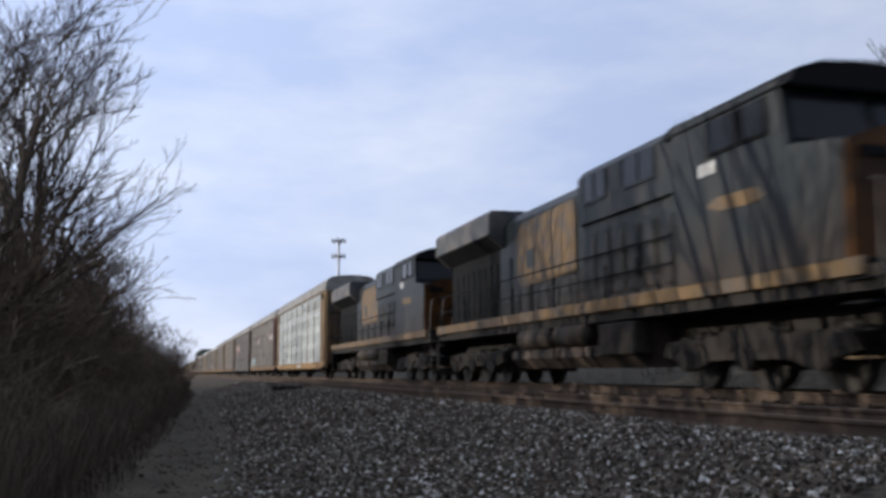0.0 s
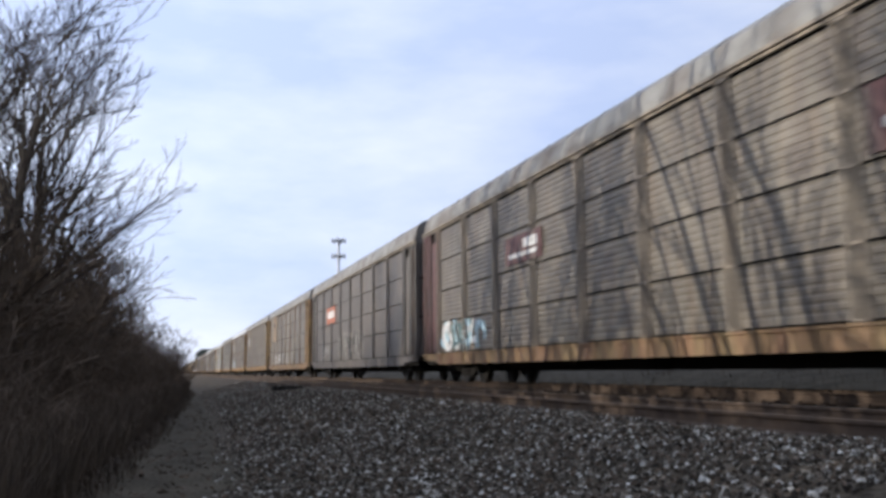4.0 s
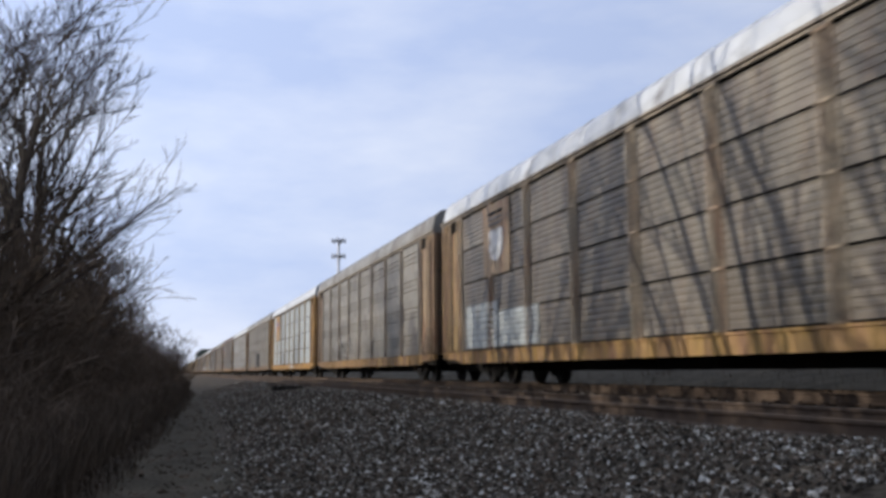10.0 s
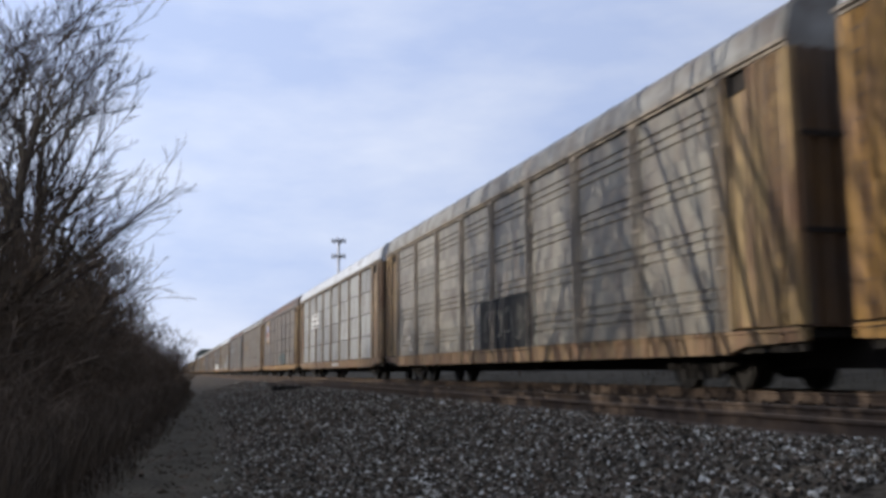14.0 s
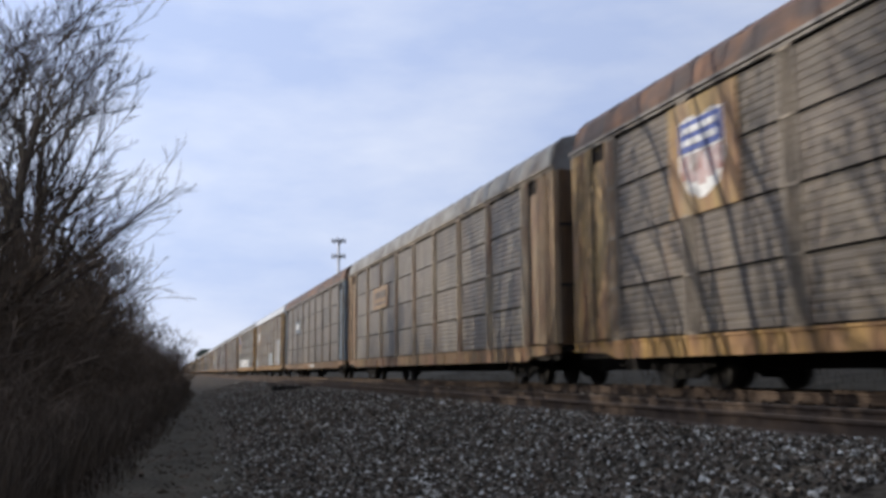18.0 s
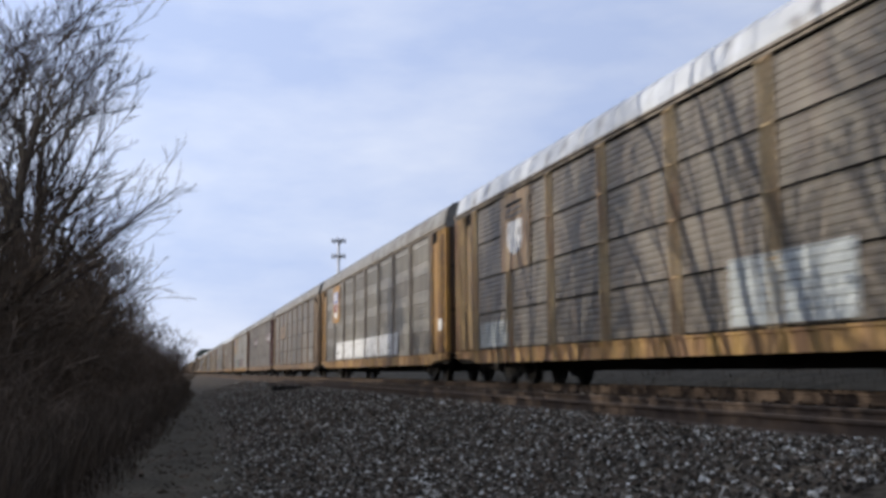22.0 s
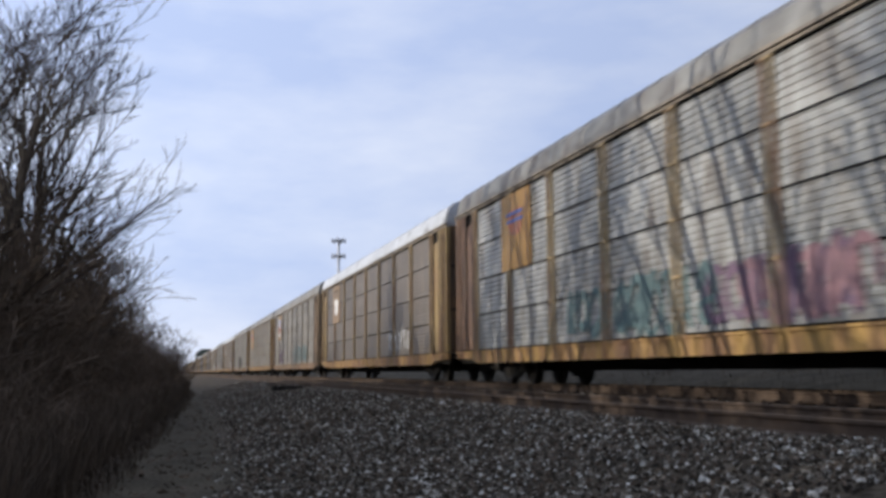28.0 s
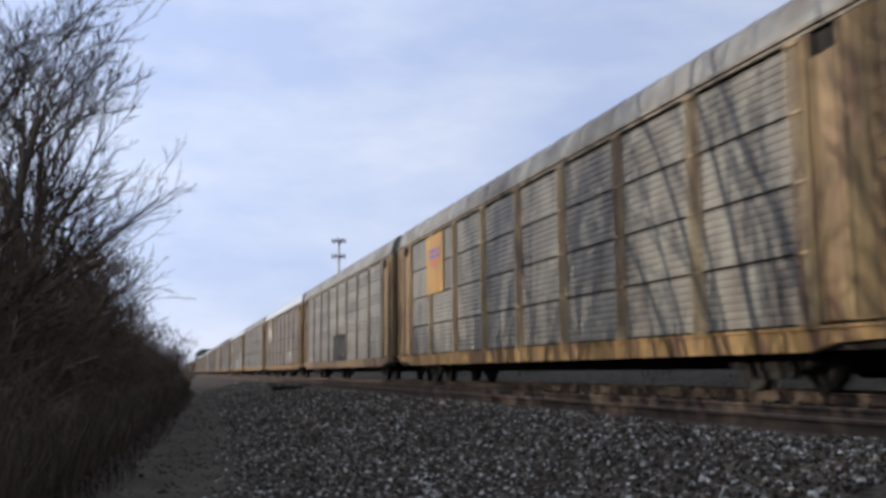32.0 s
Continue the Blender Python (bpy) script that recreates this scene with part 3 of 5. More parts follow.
def make_far_side():
    g = Geo().box(HALF - 0.06, HALF, 0.05, BODY_L - 0.05, 0.62, EAVE - 0.02)
    for i in range(BAYS + 1):
        y = ENDBAY + i * BAY_L
        g.box(HALF, HALF + 0.05, y - 0.08, y + 0.08, 0.95, EAVE - 0.1)
    return g


def make_inner():
    return Geo().box(-HALF + 0.1, -HALF + 0.14, 0.12, BODY_L - 0.12, 0.62, EAVE)


def make_deck():
    g = Geo().box(-HALF + 0.1, HALF - 0.1, 0.15, BODY_L - 0.15, 0.83, 0.95)
    g.box(-0.35, 0.35, 0.0, BODY_L, 0.36, 0.83)
    for i in range(7):
        y = 5.6 + i * (BODY_L - 11.2) / 6
        g.box(-HALF + 0.1, HALF - 0.1, y - 0.08, y + 0.08, 0.62, 0.83)
    g.box(-0.9, -0.4, 12.0, 13.0, 0.42, 0.8).box(-1.2, -0.5, 15.0, 16.3, 0.5, 0.8)
    return g


def make_side_frame(wb=1.78, wr=0.43):
    """A cast truck side with its springs; centre on the truck's middle."""
    h = wb / 2
    sec = [(-h - 0.25, 0.42), (-h - 0.2, 0.58), (-h + 0.2, 0.62), (-0.45, 0.80), (0.45, 0.80), (h - 0.2, 0.62), (h + 0.2, 0.58), (h + 0.25, 0.42),
           (h - 0.15, 0.36), (0.48, 0.20), (-0.48, 0.20), (-h + 0.15, 0.36)]
    g = Geo()
    for x in (-1.12, 0.98):
        g.prism(sec, x, x + 0.14, "x")
        for s in (-h, h):
            g.disc(0, s, wr + 0.03, 0.12, x - 0.05 if x < 0 else x + 0.1, x + 0.05 if x < 0 else x + 0.2, 10)
        for s in (-0.25, 0, 0.25):
            g.disc(0, s, 0.42, 0.09, x - 0.03, x + 0.17, 8)
    g.box(-1.0, 1.0, -0.25, 0.25, 0.42, 0.66)
    return g


def make_wheelset(r=0.43):
    g = Geo()
    for s in (-1, 1):
        x = s * 0.7535
        g.disc(0, 0, 0, r, min(x - s * 0.01, x + s * 0.1) - 0.02, max(x - s * 0.01, x + s * 0.1), 24)
        g.disc(0, 0, 0, r + 0.025, x - s * 0.06 - 0.015, x - s * 0.06 + 0.015, 24)
        g.disc(0, 0, 0, 0.13, x + s * 0.1 - 0.06, x + s * 0.1 + 0.06, 12)
    g.disc(0, 0, 0, 0.08, -0.75, 0.75, 10)
    return g


WHEELS = []


def add_truck(car, y, wb=1.78, r=0.43, axles=2, name="truck", frame_maker=None, casting=None):
    casting = casting or M_UNDER
    truck = part(name, shared((name + "_frame", r), casting, frame_maker or make_side_frame), casting, car, "sooty cast steel truck", (0, y, 0))
    for i in range(axles):
        a = (i - (axles - 1) / 2) * wb
        ws = part("wheelset", shared(("wheelset", r), M_WHEEL, lambda: make_wheelset(r)), M_WHEEL, truck, at=(0, a, r))
        WHEELS.append((ws, car, a, r))


def make_coupler():
    g = Geo().box(-0.12, 0.12, -0.58, 0.4, 0.66, 0.9)
    g.box(-0.2, 0.16, -0.6, -0.35, 0.62, 0.94)
    g.tube([(0.3, 0.1, 0.7), (0.35, -0.2, 0.45), (0.3, -0.5, 0.5)], 0.03, 6)
    return g


def patch(x, y0, y1, z0, z1, t=0.012):
    """A plate on the near side; y from the car's front."""
    return Geo().soft_box(x - t, x, y0, y1, z0, z1, min(t * 0.3, 0.004))


def ribbon(g, pts, w, x):
    """One flat brush stroke through (y, z) points."""
    k = len(g.v)
    for j, (a, b) in enumerate(pts):
        p, q = pts[max(j - 1, 0)], pts[min(j + 1, len(pts) - 1)]
        dy, dz = q[0] - p[0], q[1] - p[1]
        le = math.hypot(dy, dz) or 1
        d = x - 0.0006 * j
        g.v += [(d, a - dz / le * w, b + dy / le * w), (d, a + dz / le * w, b - dy / le * w)]
    g.f += [(k + 2 * j, k + 2 * j + 1, k + 2 * j + 3, k + 2 * j + 2) for j in range(len(pts) - 1)]


def spray(car, seed, y0, y1, z0, z1, n, w, material, label, out=0.0):
    """A row of n sprayed shapes, each one looping fat stroke and a part of its own."""
    rng = random.Random(seed)
    cell = (y1 - y0) / n
    for i in range(n):
        c, h = y0 + (i + 0.5) * cell, (z1 - z0) * rng.uniform(0.75, 1.0)
        m, wide, slant = (z0 + z1) / 2 + rng.uniform(-0.06, 0.06), cell * rng.uniform(0.45, 0.62), rng.uniform(-0.25, 0.1)
        pts = []
        for _ in range(rng.choice((2, 3, 3))):
            if rng.random() < 0.6:
                a0, sweep, rr = rng.uniform(0, 6.283), rng.choice((-1, 1)) * rng.uniform(2.2, 4.8), rng.uniform(0.6, 1.0)
                pts += [(math.cos(a0 + sweep * q / 9) * rr, math.sin(a0 + sweep * q / 9) * rr) for q in range(10)]
            else:
                u, v, up = rng.uniform(-0.9, 0.9), rng.uniform(-0.9, 0.9), rng.choice((-1, 1))
                pts += [(u + (v - u) * q / 4 + 0.12 * math.sin(q), up * (-1 + 0.5 * q)) for q in range(5)]
        g = Geo()
        ribbon(g, [(c + p * wide + q * h / 2 * slant, m + q * h / 2) for p, q in pts], w * rng.uniform(0.75, 1.1), -HALF - 0.006 - out)
        part("graffiti", g, material, car, label)


def shield(y0, y1, z0, z1, x, t=0.01):
    w, h = y1 - y0, z1 - z0
    sec = [(y0 + w * a, z0 + h * b) for a, b in ((0.5, 0), (0.85, .12), (1, .4), (1, .95), (.75, 1), (.5, .95), (.25, 1), (0, .95), (0, .4), (.15, .12))]
    return Geo().prism(sec, x - t, x, "x")


REAR = 20.85       # where the emblem plate starts


def emblem(car, kind, front=REAR):
    X = -HALF - 0.035
    a, b = front, front + 2.2
    top = ROW0 + ROWS * ROW_H - 0.03
    if kind in ("orange", "tan", "white", "flag", "flag_bright"):
        body = {"orange": PAINT["orange"], "tan": PAINT["tan"], "white": PAINT["tan"], "flag": PAINT["yellow"], "flag_bright": PAINT["orange"]}[kind]
        p = part("emblem_plate", patch(X, a, b, top - 2 * ROW_H + 0.02, top), body, car, "tall painted plate with a worn emblem")
        if kind == "white":
            part("emblem", shield(a + 0.55, b - 0.55, top - 1.7, top - 0.75, X - 0.012), M_WHITE, p, "pale shield shape")
            for i in range(3):
                part("emblem_bar", patch(X - 0.024, a + 0.5, b - 0.5, top - 0.33 - i * 0.16, top - 0.25 - i * 0.16), PAINT["dark"] if i else M_BLACK, p)
        elif kind in ("flag", "flag_bright"):
            part("emblem", shield(a + 0.4, b - 0.4, top - 1.85, top - 0.3, X - 0.012), M_WHITE, p, "pale shield shape")
            part("emblem_field", patch(X - 0.024, a + 0.42, b - 0.42, top - 0.95, top - 0.4), M_BLUE, p, "faded blue upper field")
            for i in range(2):
                part("emblem_bar", patch(X - 0.037, a + 0.55, b - 0.55, top - 0.62 - i * 0.22, top - 0.5 - i * 0.22), M_WHITE, p)
            for i in range(5):
                y = a + 0.48 + i * 0.27
                part("emblem_stripe", patch(X - 0.024, y, y + 0.13, top - 1.6 + 0.08 * abs(i - 2), top - 1.0), M_STRIPE, p)
        elif kind == "orange":
            part("emblem", shield(a + 0.6, b - 0.6, top - 1.2, top - 0.45, X - 0.012), M_RED, p, "faded shield shape")
            for i in range(2):
                part("emblem_bar", patch(X - 0.024, a + 0.5, b - 0.5, top - 0.62 - i * 0.2, top - 0.52 - i * 0.2), M_BLUE, p)
        else:
            for i in range(2):
                part("emblem_bar", patch(X - 0.016, a + 0.4, b - 0.4, top - 0.62 - i * 0.24, top - 0.5 - i * 0.24), M_BLACK, p)
    elif kind == "maroon":
        zz = top - 2 * ROW_H + 0.1
        p = part("emblem_plate", patch(X, 2.05, 4.55, zz, zz + 0.95), PAINT["maroon"], car, "maroon plate with a white emblem")
        part("emblem", shield(2.25, 2.85, zz + 0.15, zz + 0.85, X - 0.012), M_WHITE, p)
        part("emblem_bar", patch(X - 0.012, 2.85, 4.2, zz + 0.3, zz + 0.45), M_WHITE, p)
        q = part("emblem_plate", patch(X, 16.0, 18.6, zz + 0.05, zz + 0.8), PAINT["maroon"], car, "small maroon plate with white bars")
        part("emblem_bar", patch(X - 0.012, 16.3, 18.3, zz + 0.2, zz + 0.32), M_WHITE, q)
        part("emblem_bar", patch(X - 0.012, 16.3, 17.2, zz + 0.4, zz + 0.65), M_WHITE, q)
    elif kind in ("red_wide", "blue_wide", "tan_wide", "bar_wide"):
        zz = top - 2 * ROW_H + 0.08
        body = {"red_wide": M_RED, "blue_wide": PAINT["blue"], "tan_wide": PAINT["tan"], "bar_wide": M_WHITE}[kind]
        w = {"red_wide": 2.9, "blue_wide": 2.2, "tan_wide": 2.9, "bar_wide": 2.8}[kind]
        a2 = 18.2
        p = part("emblem_plate", patch(X, a2, a2 + w, zz, zz + 0.95), body, car, "wide painted plate with plain bars")
        ink = {"red_wide": M_WHITE, "blue_wide": M_WHITE, "tan_wide": M_BLACK, "bar_wide": M_BLACK}[kind]
        for i in range(3 if kind == "bar_wide" else 4):
            if kind == "bar_wide":
                part("emblem_bar", patch(X - 0.014, a2 + 0.3, a2 + w - 0.3, zz + 0.12 + i * 0.3, zz + 0.22 + i * 0.3), ink, p)
            elif kind == "tan_wide":
                y = a2 + 0.35 + i * 0.57
                part("emblem_bar", patch(X - 0.014, y, y + 0.4, zz + 0.45, zz + 0.75), PAINT["dark"], p)
                part("emblem_bar", patch(X - 0.014, y, y + 0.5, zz + 0.18, zz + 0.26), PAINT["dark"], p)
            else:
                y = a2 + 0.25 + i * (w - 0.5) / 4
                part("emblem_bar", patch(X - 0.014, y, y + (w - 0.5) / 4 - 0.12, zz + 0.3, zz + 0.7), ink, p)


# panels, end bays, posts, sill, roof, sheet style, emblem, graffiti, tone in words
CARS = [
    ("silver", "yellow", "tan", "yellow", "grey", "bands", "", "bars", "bright silver"),
    ("tan", "maroon", "buff", "tan", "grey", "seams", "maroon", "ice", "dusty tan, maroon-ended"),
    ("dark", "dark", "grey", "dark", "grey", "seams", "red_wide", "tags", "sooty grey"),
    ("tan", "yellow", "tan", "tan", "grey", "seams", "tan", "tags", "dusty tan, yellow-ended"),
    ("tan", "yellow", "tan", "yellow", "grey", "seams", "white", "", "dusty tan, yellow-ended"),
    ("tan", "yellow", "tan", "yellow", "white", "seams", "white", "patch", "tan, patched with pale panels"),
    ("grey", "tan", "buff", "yellow", "grey", "fine", "", "tags", "plain grey"),
    ("silver", "orange", "yellow", "orange", "white", "seams", "orange", "bars", "clean silver, orange-ended"),
    ("grey", "yellow", "buff", "tan", "grey", "fine", "", "blackbox", "grey, black-tagged"),
    ("pale", "tan", "tan", "tan", "white", "seams", "bar_wide", "bars", "pale silver"),
    ("brown", "yellow", "buff", "yellow", "brown", "seams", "flag", "dim", "grimy brown, rusty-roofed"),
    ("tan", "tan", "tan", "tan", "grey", "seams", "tan_wide", "", "dusty tan"),
    ("tan", "blue", "buff", "tan", "brown", "seams", "blue_wide", "bars", "tan, blue-ended"),
    ("tan", "yellow", "yellow", "yellow", "white", "seams", "white", "patch", "patched tan"),
    ("grey", "orange", "buff", "yellow", "grey", "bands", "flag_bright", "band", "white-banded grey"),
    ("tan", "tan", "tan", "tan", "grey", "seams", "tan_wide", "tags", "dusty tan"),
    ("tan", "maroon", "buff", "tan", "grey", "seams", "maroon", "tags", "dusty tan, maroon-ended"),
    ("pale", "brown", "yellow", "yellow", "grey", "seams", "orange", "colour", "pale, colourfully tagged"),
    ("brown", "yellow", "yellow", "yellow", "white", "seams", "white", "tags", "brown, white-roofed"),
    ("grey", "tan", "buff", "tan", "grey", "fine", "flag", "colour", "grey, purple-tagged"),
    ("grey", "yellow", "yellow", "yellow", "grey", "seams", "orange", "", "grey, yellow-posted"),
]


# along the car from its front, above the sill, spray paint, half the stroke
TAGS = {
    2: ((10.0, 17.3, 0.10, 1.50, M_CHALK, 0.09), (10.4, 17.0, 0.05, 1.45, M_BLACK, 0.05), (19.3, 22.7, 0.10, 0.95, M_CHALK, 0.06)),
    3: ((7.5, 13.6, 0.15, 1.00, M_CHALK, 0.055), (15.7, 21.6, 0.10, 1.00, M_WHITE, 0.06)),
    6: ((15.4, 20.8, 0.00, 1.30, M_CHALK, 0.085), (15.6, 20.5, 0.05, 1.20, M_BLACK, 0.05)),
    15: ((2.7, 4.6, 0.15, 0.95, M_CHALK, 0.07), (13.2, 14.8, 0.10, 0.90, M_CHALK, 0.07)),
    16: ((6.5, 10.0, 0.10, 0.90, M_CHALK, 0.06),),
    18: ((5.0, 9.0, 0.15, 1.10, M_CHALK, 0.08), (5.2, 8.9, 0.20, 1.05, M_WHITE, 0.05)),
}


def graffiti(car, kind, k):
    z = ROW0
    X = -HALF - 0.004
    if kind == "ice":
        for i, m in enumerate((M_ICE, M_WHITE, M_TEAL)):
            spray(car, k * 7 + i, 20.5 + i * 0.6, 25.4 - i * 0.5, z + 0.05, z + 1.0, 4, 0.10, m, "pale blue spray-painted scrawl")
    elif kind == "tags":
        for i, (a, b, z0, z1, m, w) in enumerate(TAGS[k]):
            spray(car, k * 5 + i, a, b, z + z0, z + z1, max(2, int((b - a) * 1.9)), w * 0.7, m, "black spray-painted scrawl" if m == M_BLACK else "chalky white spray-painted scrawl", 0.002 * i)
    elif kind == "patch":
        for a, le, h, m in (((9.0, 3.0, 1.1, PANEL["silver"]), (22.6, 2.4, 0.7, PANEL["silver"]), (2.7, 2.8, 2.1, PANEL["pale"])) if k == 13 else ((18.9, 2.9, 1.0, PANEL["silver"]), (21.9, 2.9, 1.3, PANEL["silver"]))):
            part("patch_panel", corrugated(le, h, "ribs"), m, car, "pale replacement panel", (-HALF - 0.04, a, z + 0.06))
    elif kind == "blackbox":
        part("graffiti", patch(X - 0.03, 10.8, 14.8, z - 0.1, z + 1.4), M_BLACK, car, "black painted-over box")
        spray(car, 33, 11.2, 14.4, z + 0.1, z + 1.2, 4, 0.014, PANEL["grey"], "white outlines on the black box", 0.037)
        spray(car, 34, 23.0, 25.2, z + 0.1, z + 0.8, 2, 0.06, M_CHALK, "chalky white spray-painted scrawl")
    elif kind == "band":
        part("white_band", corrugated(14.8, 0.88, "ribs"), M_WHITE, car, "long white painted band", (-HALF - 0.04, 7.1, z + 0.08))
    elif kind == "dim":
        spray(car, 41, 7.0, 12.5, z + 0.1, z + 0.9, 7, 0.07, M_TEAL, "dim teal scrawl")
    elif kind == "colour":
        for i, (a, m) in enumerate(((8.0, M_PINK), (9.0, M_PURPLE), (12.5, M_TEAL), (15.0, M_TEAL)) if k == 17 else ((19.2, M_PURPLE), (9.0, M_TEAL), (5.0, M_TEAL))):
            spray(car, k * 11 + i, a, a + 3.8, z + 0.05, z + 1.3, 6, 0.075, m, "colourful spray-painted scrawl")
    if k == 19:
        for i in range(5):
            part("paint_bar", patch(X - 0.002, 15.9, 18.1 - 0.25 * (i % 2), z + 0.2 + i * 0.17, z + 0.28 + i * 0.17), M_CHALK, car, "row of faded white paint")
    if k == 14:
        part("warning_plate", patch(-HALF - 0.037, 0.52, 0.92, 1.75, 2.15), M_WHITE, car, "small white warning plate")
    if kind == "bars":
        for i in range(4):
            part("sill_bar", patch(-HALF - 0.052, 11.0 + i * 0.5, 11.36 + i * 0.5, 0.70, 0.86), M_WHITE, car)


def autorack(number):
    k = number if number < len(CARS) else (7, 3, 9, 5, 11, 4, 15, 8, 18, 6, 13, 10, 20, 2)[number % 14]
    pan, end, post, sill, roof, style, emb, graf, tone = CARS[k]
    car = thing("autorack_car", tone + " covered rack car on the far track", "rail car", "rack cars of the train")
    pm = PANEL[pan]
    slim = k == 0
    gap = 0.05 if style == "seams" else 0.004
    for i in range(BAYS):
        for j in range(ROWS):
            me = shared(("side_panel", style, gap, slim, pan), pm, lambda: corrugated(BAY_L - (0.12 if slim else 0.05), ROW_H - gap, {"bands": "bands", "fine": "triple"}.get(style, "ribs" if pan in ("silver", "pale") else "shallow")))
            part("side_panel", me, pm, car, at=(-HALF - 0.0, ENDBAY + i * BAY_L + (0.06 if slim else 0.025), ROW0 + j * ROW_H + gap / 2))
    pp = PAINT["post_" + post] if "post_" + post in PAINT else PAINT[post]
    for i in range(BAYS + 1):
        part("post", shared("slim_post", pp, make_slim_post) if slim else shared("post", pp, make_post), pp, car, at=(0, ENDBAY + i * BAY_L, 0))
    ep = PAINT[end]
    for flip in (False, True):
        eb = part("end_bay", shared("end_bay", ep, make_endbay), ep, car, end + " painted end bay")
        bp = part("door_plate", shared("door_plate", ep, make_bay_plate), ep, eb)
        # dark strips and a plate put the shade of the gaps into colour
        ds = part("door_seams", shared("door_seams", M_INNER, make_door_seams), M_INNER, eb, "dark strips for the shaded gaps between the sheets")
        vg = part("vent_gap", shared("vent_gap", M_INNER, make_shade_plate), M_INNER, eb, "dark plate for the shaded gap under the eave")
        # the darkened door paint also keeps the ladder from standing out
        lp = PAINT["door"]
        ld = part("ladder", shared("ladder", lp, make_ladder), lp, eb, "ladder in the darkened door paint")
        re = part("roof_end", shared("roof_end", ROOF[roof], make_roof_end), ROOF[roof], car)
        # paint darker than the end bays carries the shade on the doors
        dp = PAINT["door"] if end in ("yellow", "orange", "tan") else (ep if end == "maroon" else PAINT["dark"])
        dr = part("end_door", shared("end_door", dp, make_end_door), dp, car, "ribbed end doors, paint darkened for their shade")
        part("door_joints", shared("door_joints", M_INNER, make_door_joints), M_INNER, dr, "dark joints across the doors")
        cp = part("coupler", shared("coupler", M_UNDER, make_coupler), M_UNDER, car)
        if flip:
            for o, make, paint in ((eb, make_endbay, ep), (ld, make_ladder, lp), (bp, make_bay_plate, ep), (vg, make_shade_plate, M_INNER), (ds, make_door_seams, M_INNER)):
                o.data = shared(o.name.split(".")[0] + "_rear", paint, lambda: make().mirror(BODY_L))
            for o in (dr, cp):
                o.rotation_euler = (0, 0, math.pi)
                o.location = (0, BODY_L, 0)
            re.location = (0, BODY_L - 0.14, 0)
        else:
            re.location = (0, 0.08, 0)
    sp = PAINT.get("sill_" + sill) or PAINT[sill]
    part("side_sill", shared("side_sill", sp, make_sill), sp, car, sill + " painted side sill")
    ev = PAINT["grey" if roof == "brown" else "buff"]
    part("eave_rail", shared("eave_rail", ev, make_eave), ev, car)
    rf = part("roof", shared("roof", ROOF[roof], make_roof), ROOF[roof], car, roof + " arched sheet roof")
    for i in range(18):
        part("roof_rib", shared("roof_rib", ROOF[roof], make_roof_rib), ROOF[roof], rf, at=(0, 0.15 + (BODY_L - 0.36) * i / 17, 0))
    part("far_side", shared("far_side", pm, make_far_side), pm, car)
    # dark sheet behind the panels, standing in for the shaded interior
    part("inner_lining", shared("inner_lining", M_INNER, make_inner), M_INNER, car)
    part("deck", shared("deck", M_UNDER, make_deck), M_UNDER, car)
    add_truck(car, 3.65)
    add_truck(car, BODY_L - 3.65)
    if emb:
        emblem(car, emb)
    if graf:
        graffiti(car, graf, k)
    return car


N_CARS = 44
TRAIN = [(autorack(k), k * PITCH_L) for k in range(N_CARS)]


# ---- locomotives ----
LOCO_L = 23.2


def make_loco_truck_frame():
    g = Geo()
    for x in (-1.28, 1.12):
        sec = [(-2.65, 0.62), (-2.5, 0.88), (-0.9, 0.92), (-0.6, 1.02), (0.6, 1.02), (0.9, 0.92), (2.5, 0.88), (2.65, 0.62), (2.3, 0.55),
               (1.6, 0.36), (1.1, 0.52), (-1.1, 0.52), (-1.6, 0.36), (-2.3, 0.55)]
        g.prism(sec, x, x + 0.16, "x")
        for s in (-1.9, 0, 1.9):
            g.disc(0, s, 0.53, 0.2, x - 0.06, x + 0.22, 12)
            g.disc(0, s - 0.42, 0.75, 0.11, x - 0.04, x + 0.2, 10).disc(0, s + 0.42, 0.75, 0.11, x - 0.04, x + 0.2, 10)
    g.box(-1.1, 1.1, -2.4, 2.4, 0.6, 0.95)
    return g


PART = part


def raised(g):
    """Lift the body onto its tall frame."""
    g.v = [(x, y, z + 0.264 if z > 1.1 else z * 1.24) for x, y, z in g.v]
    return g


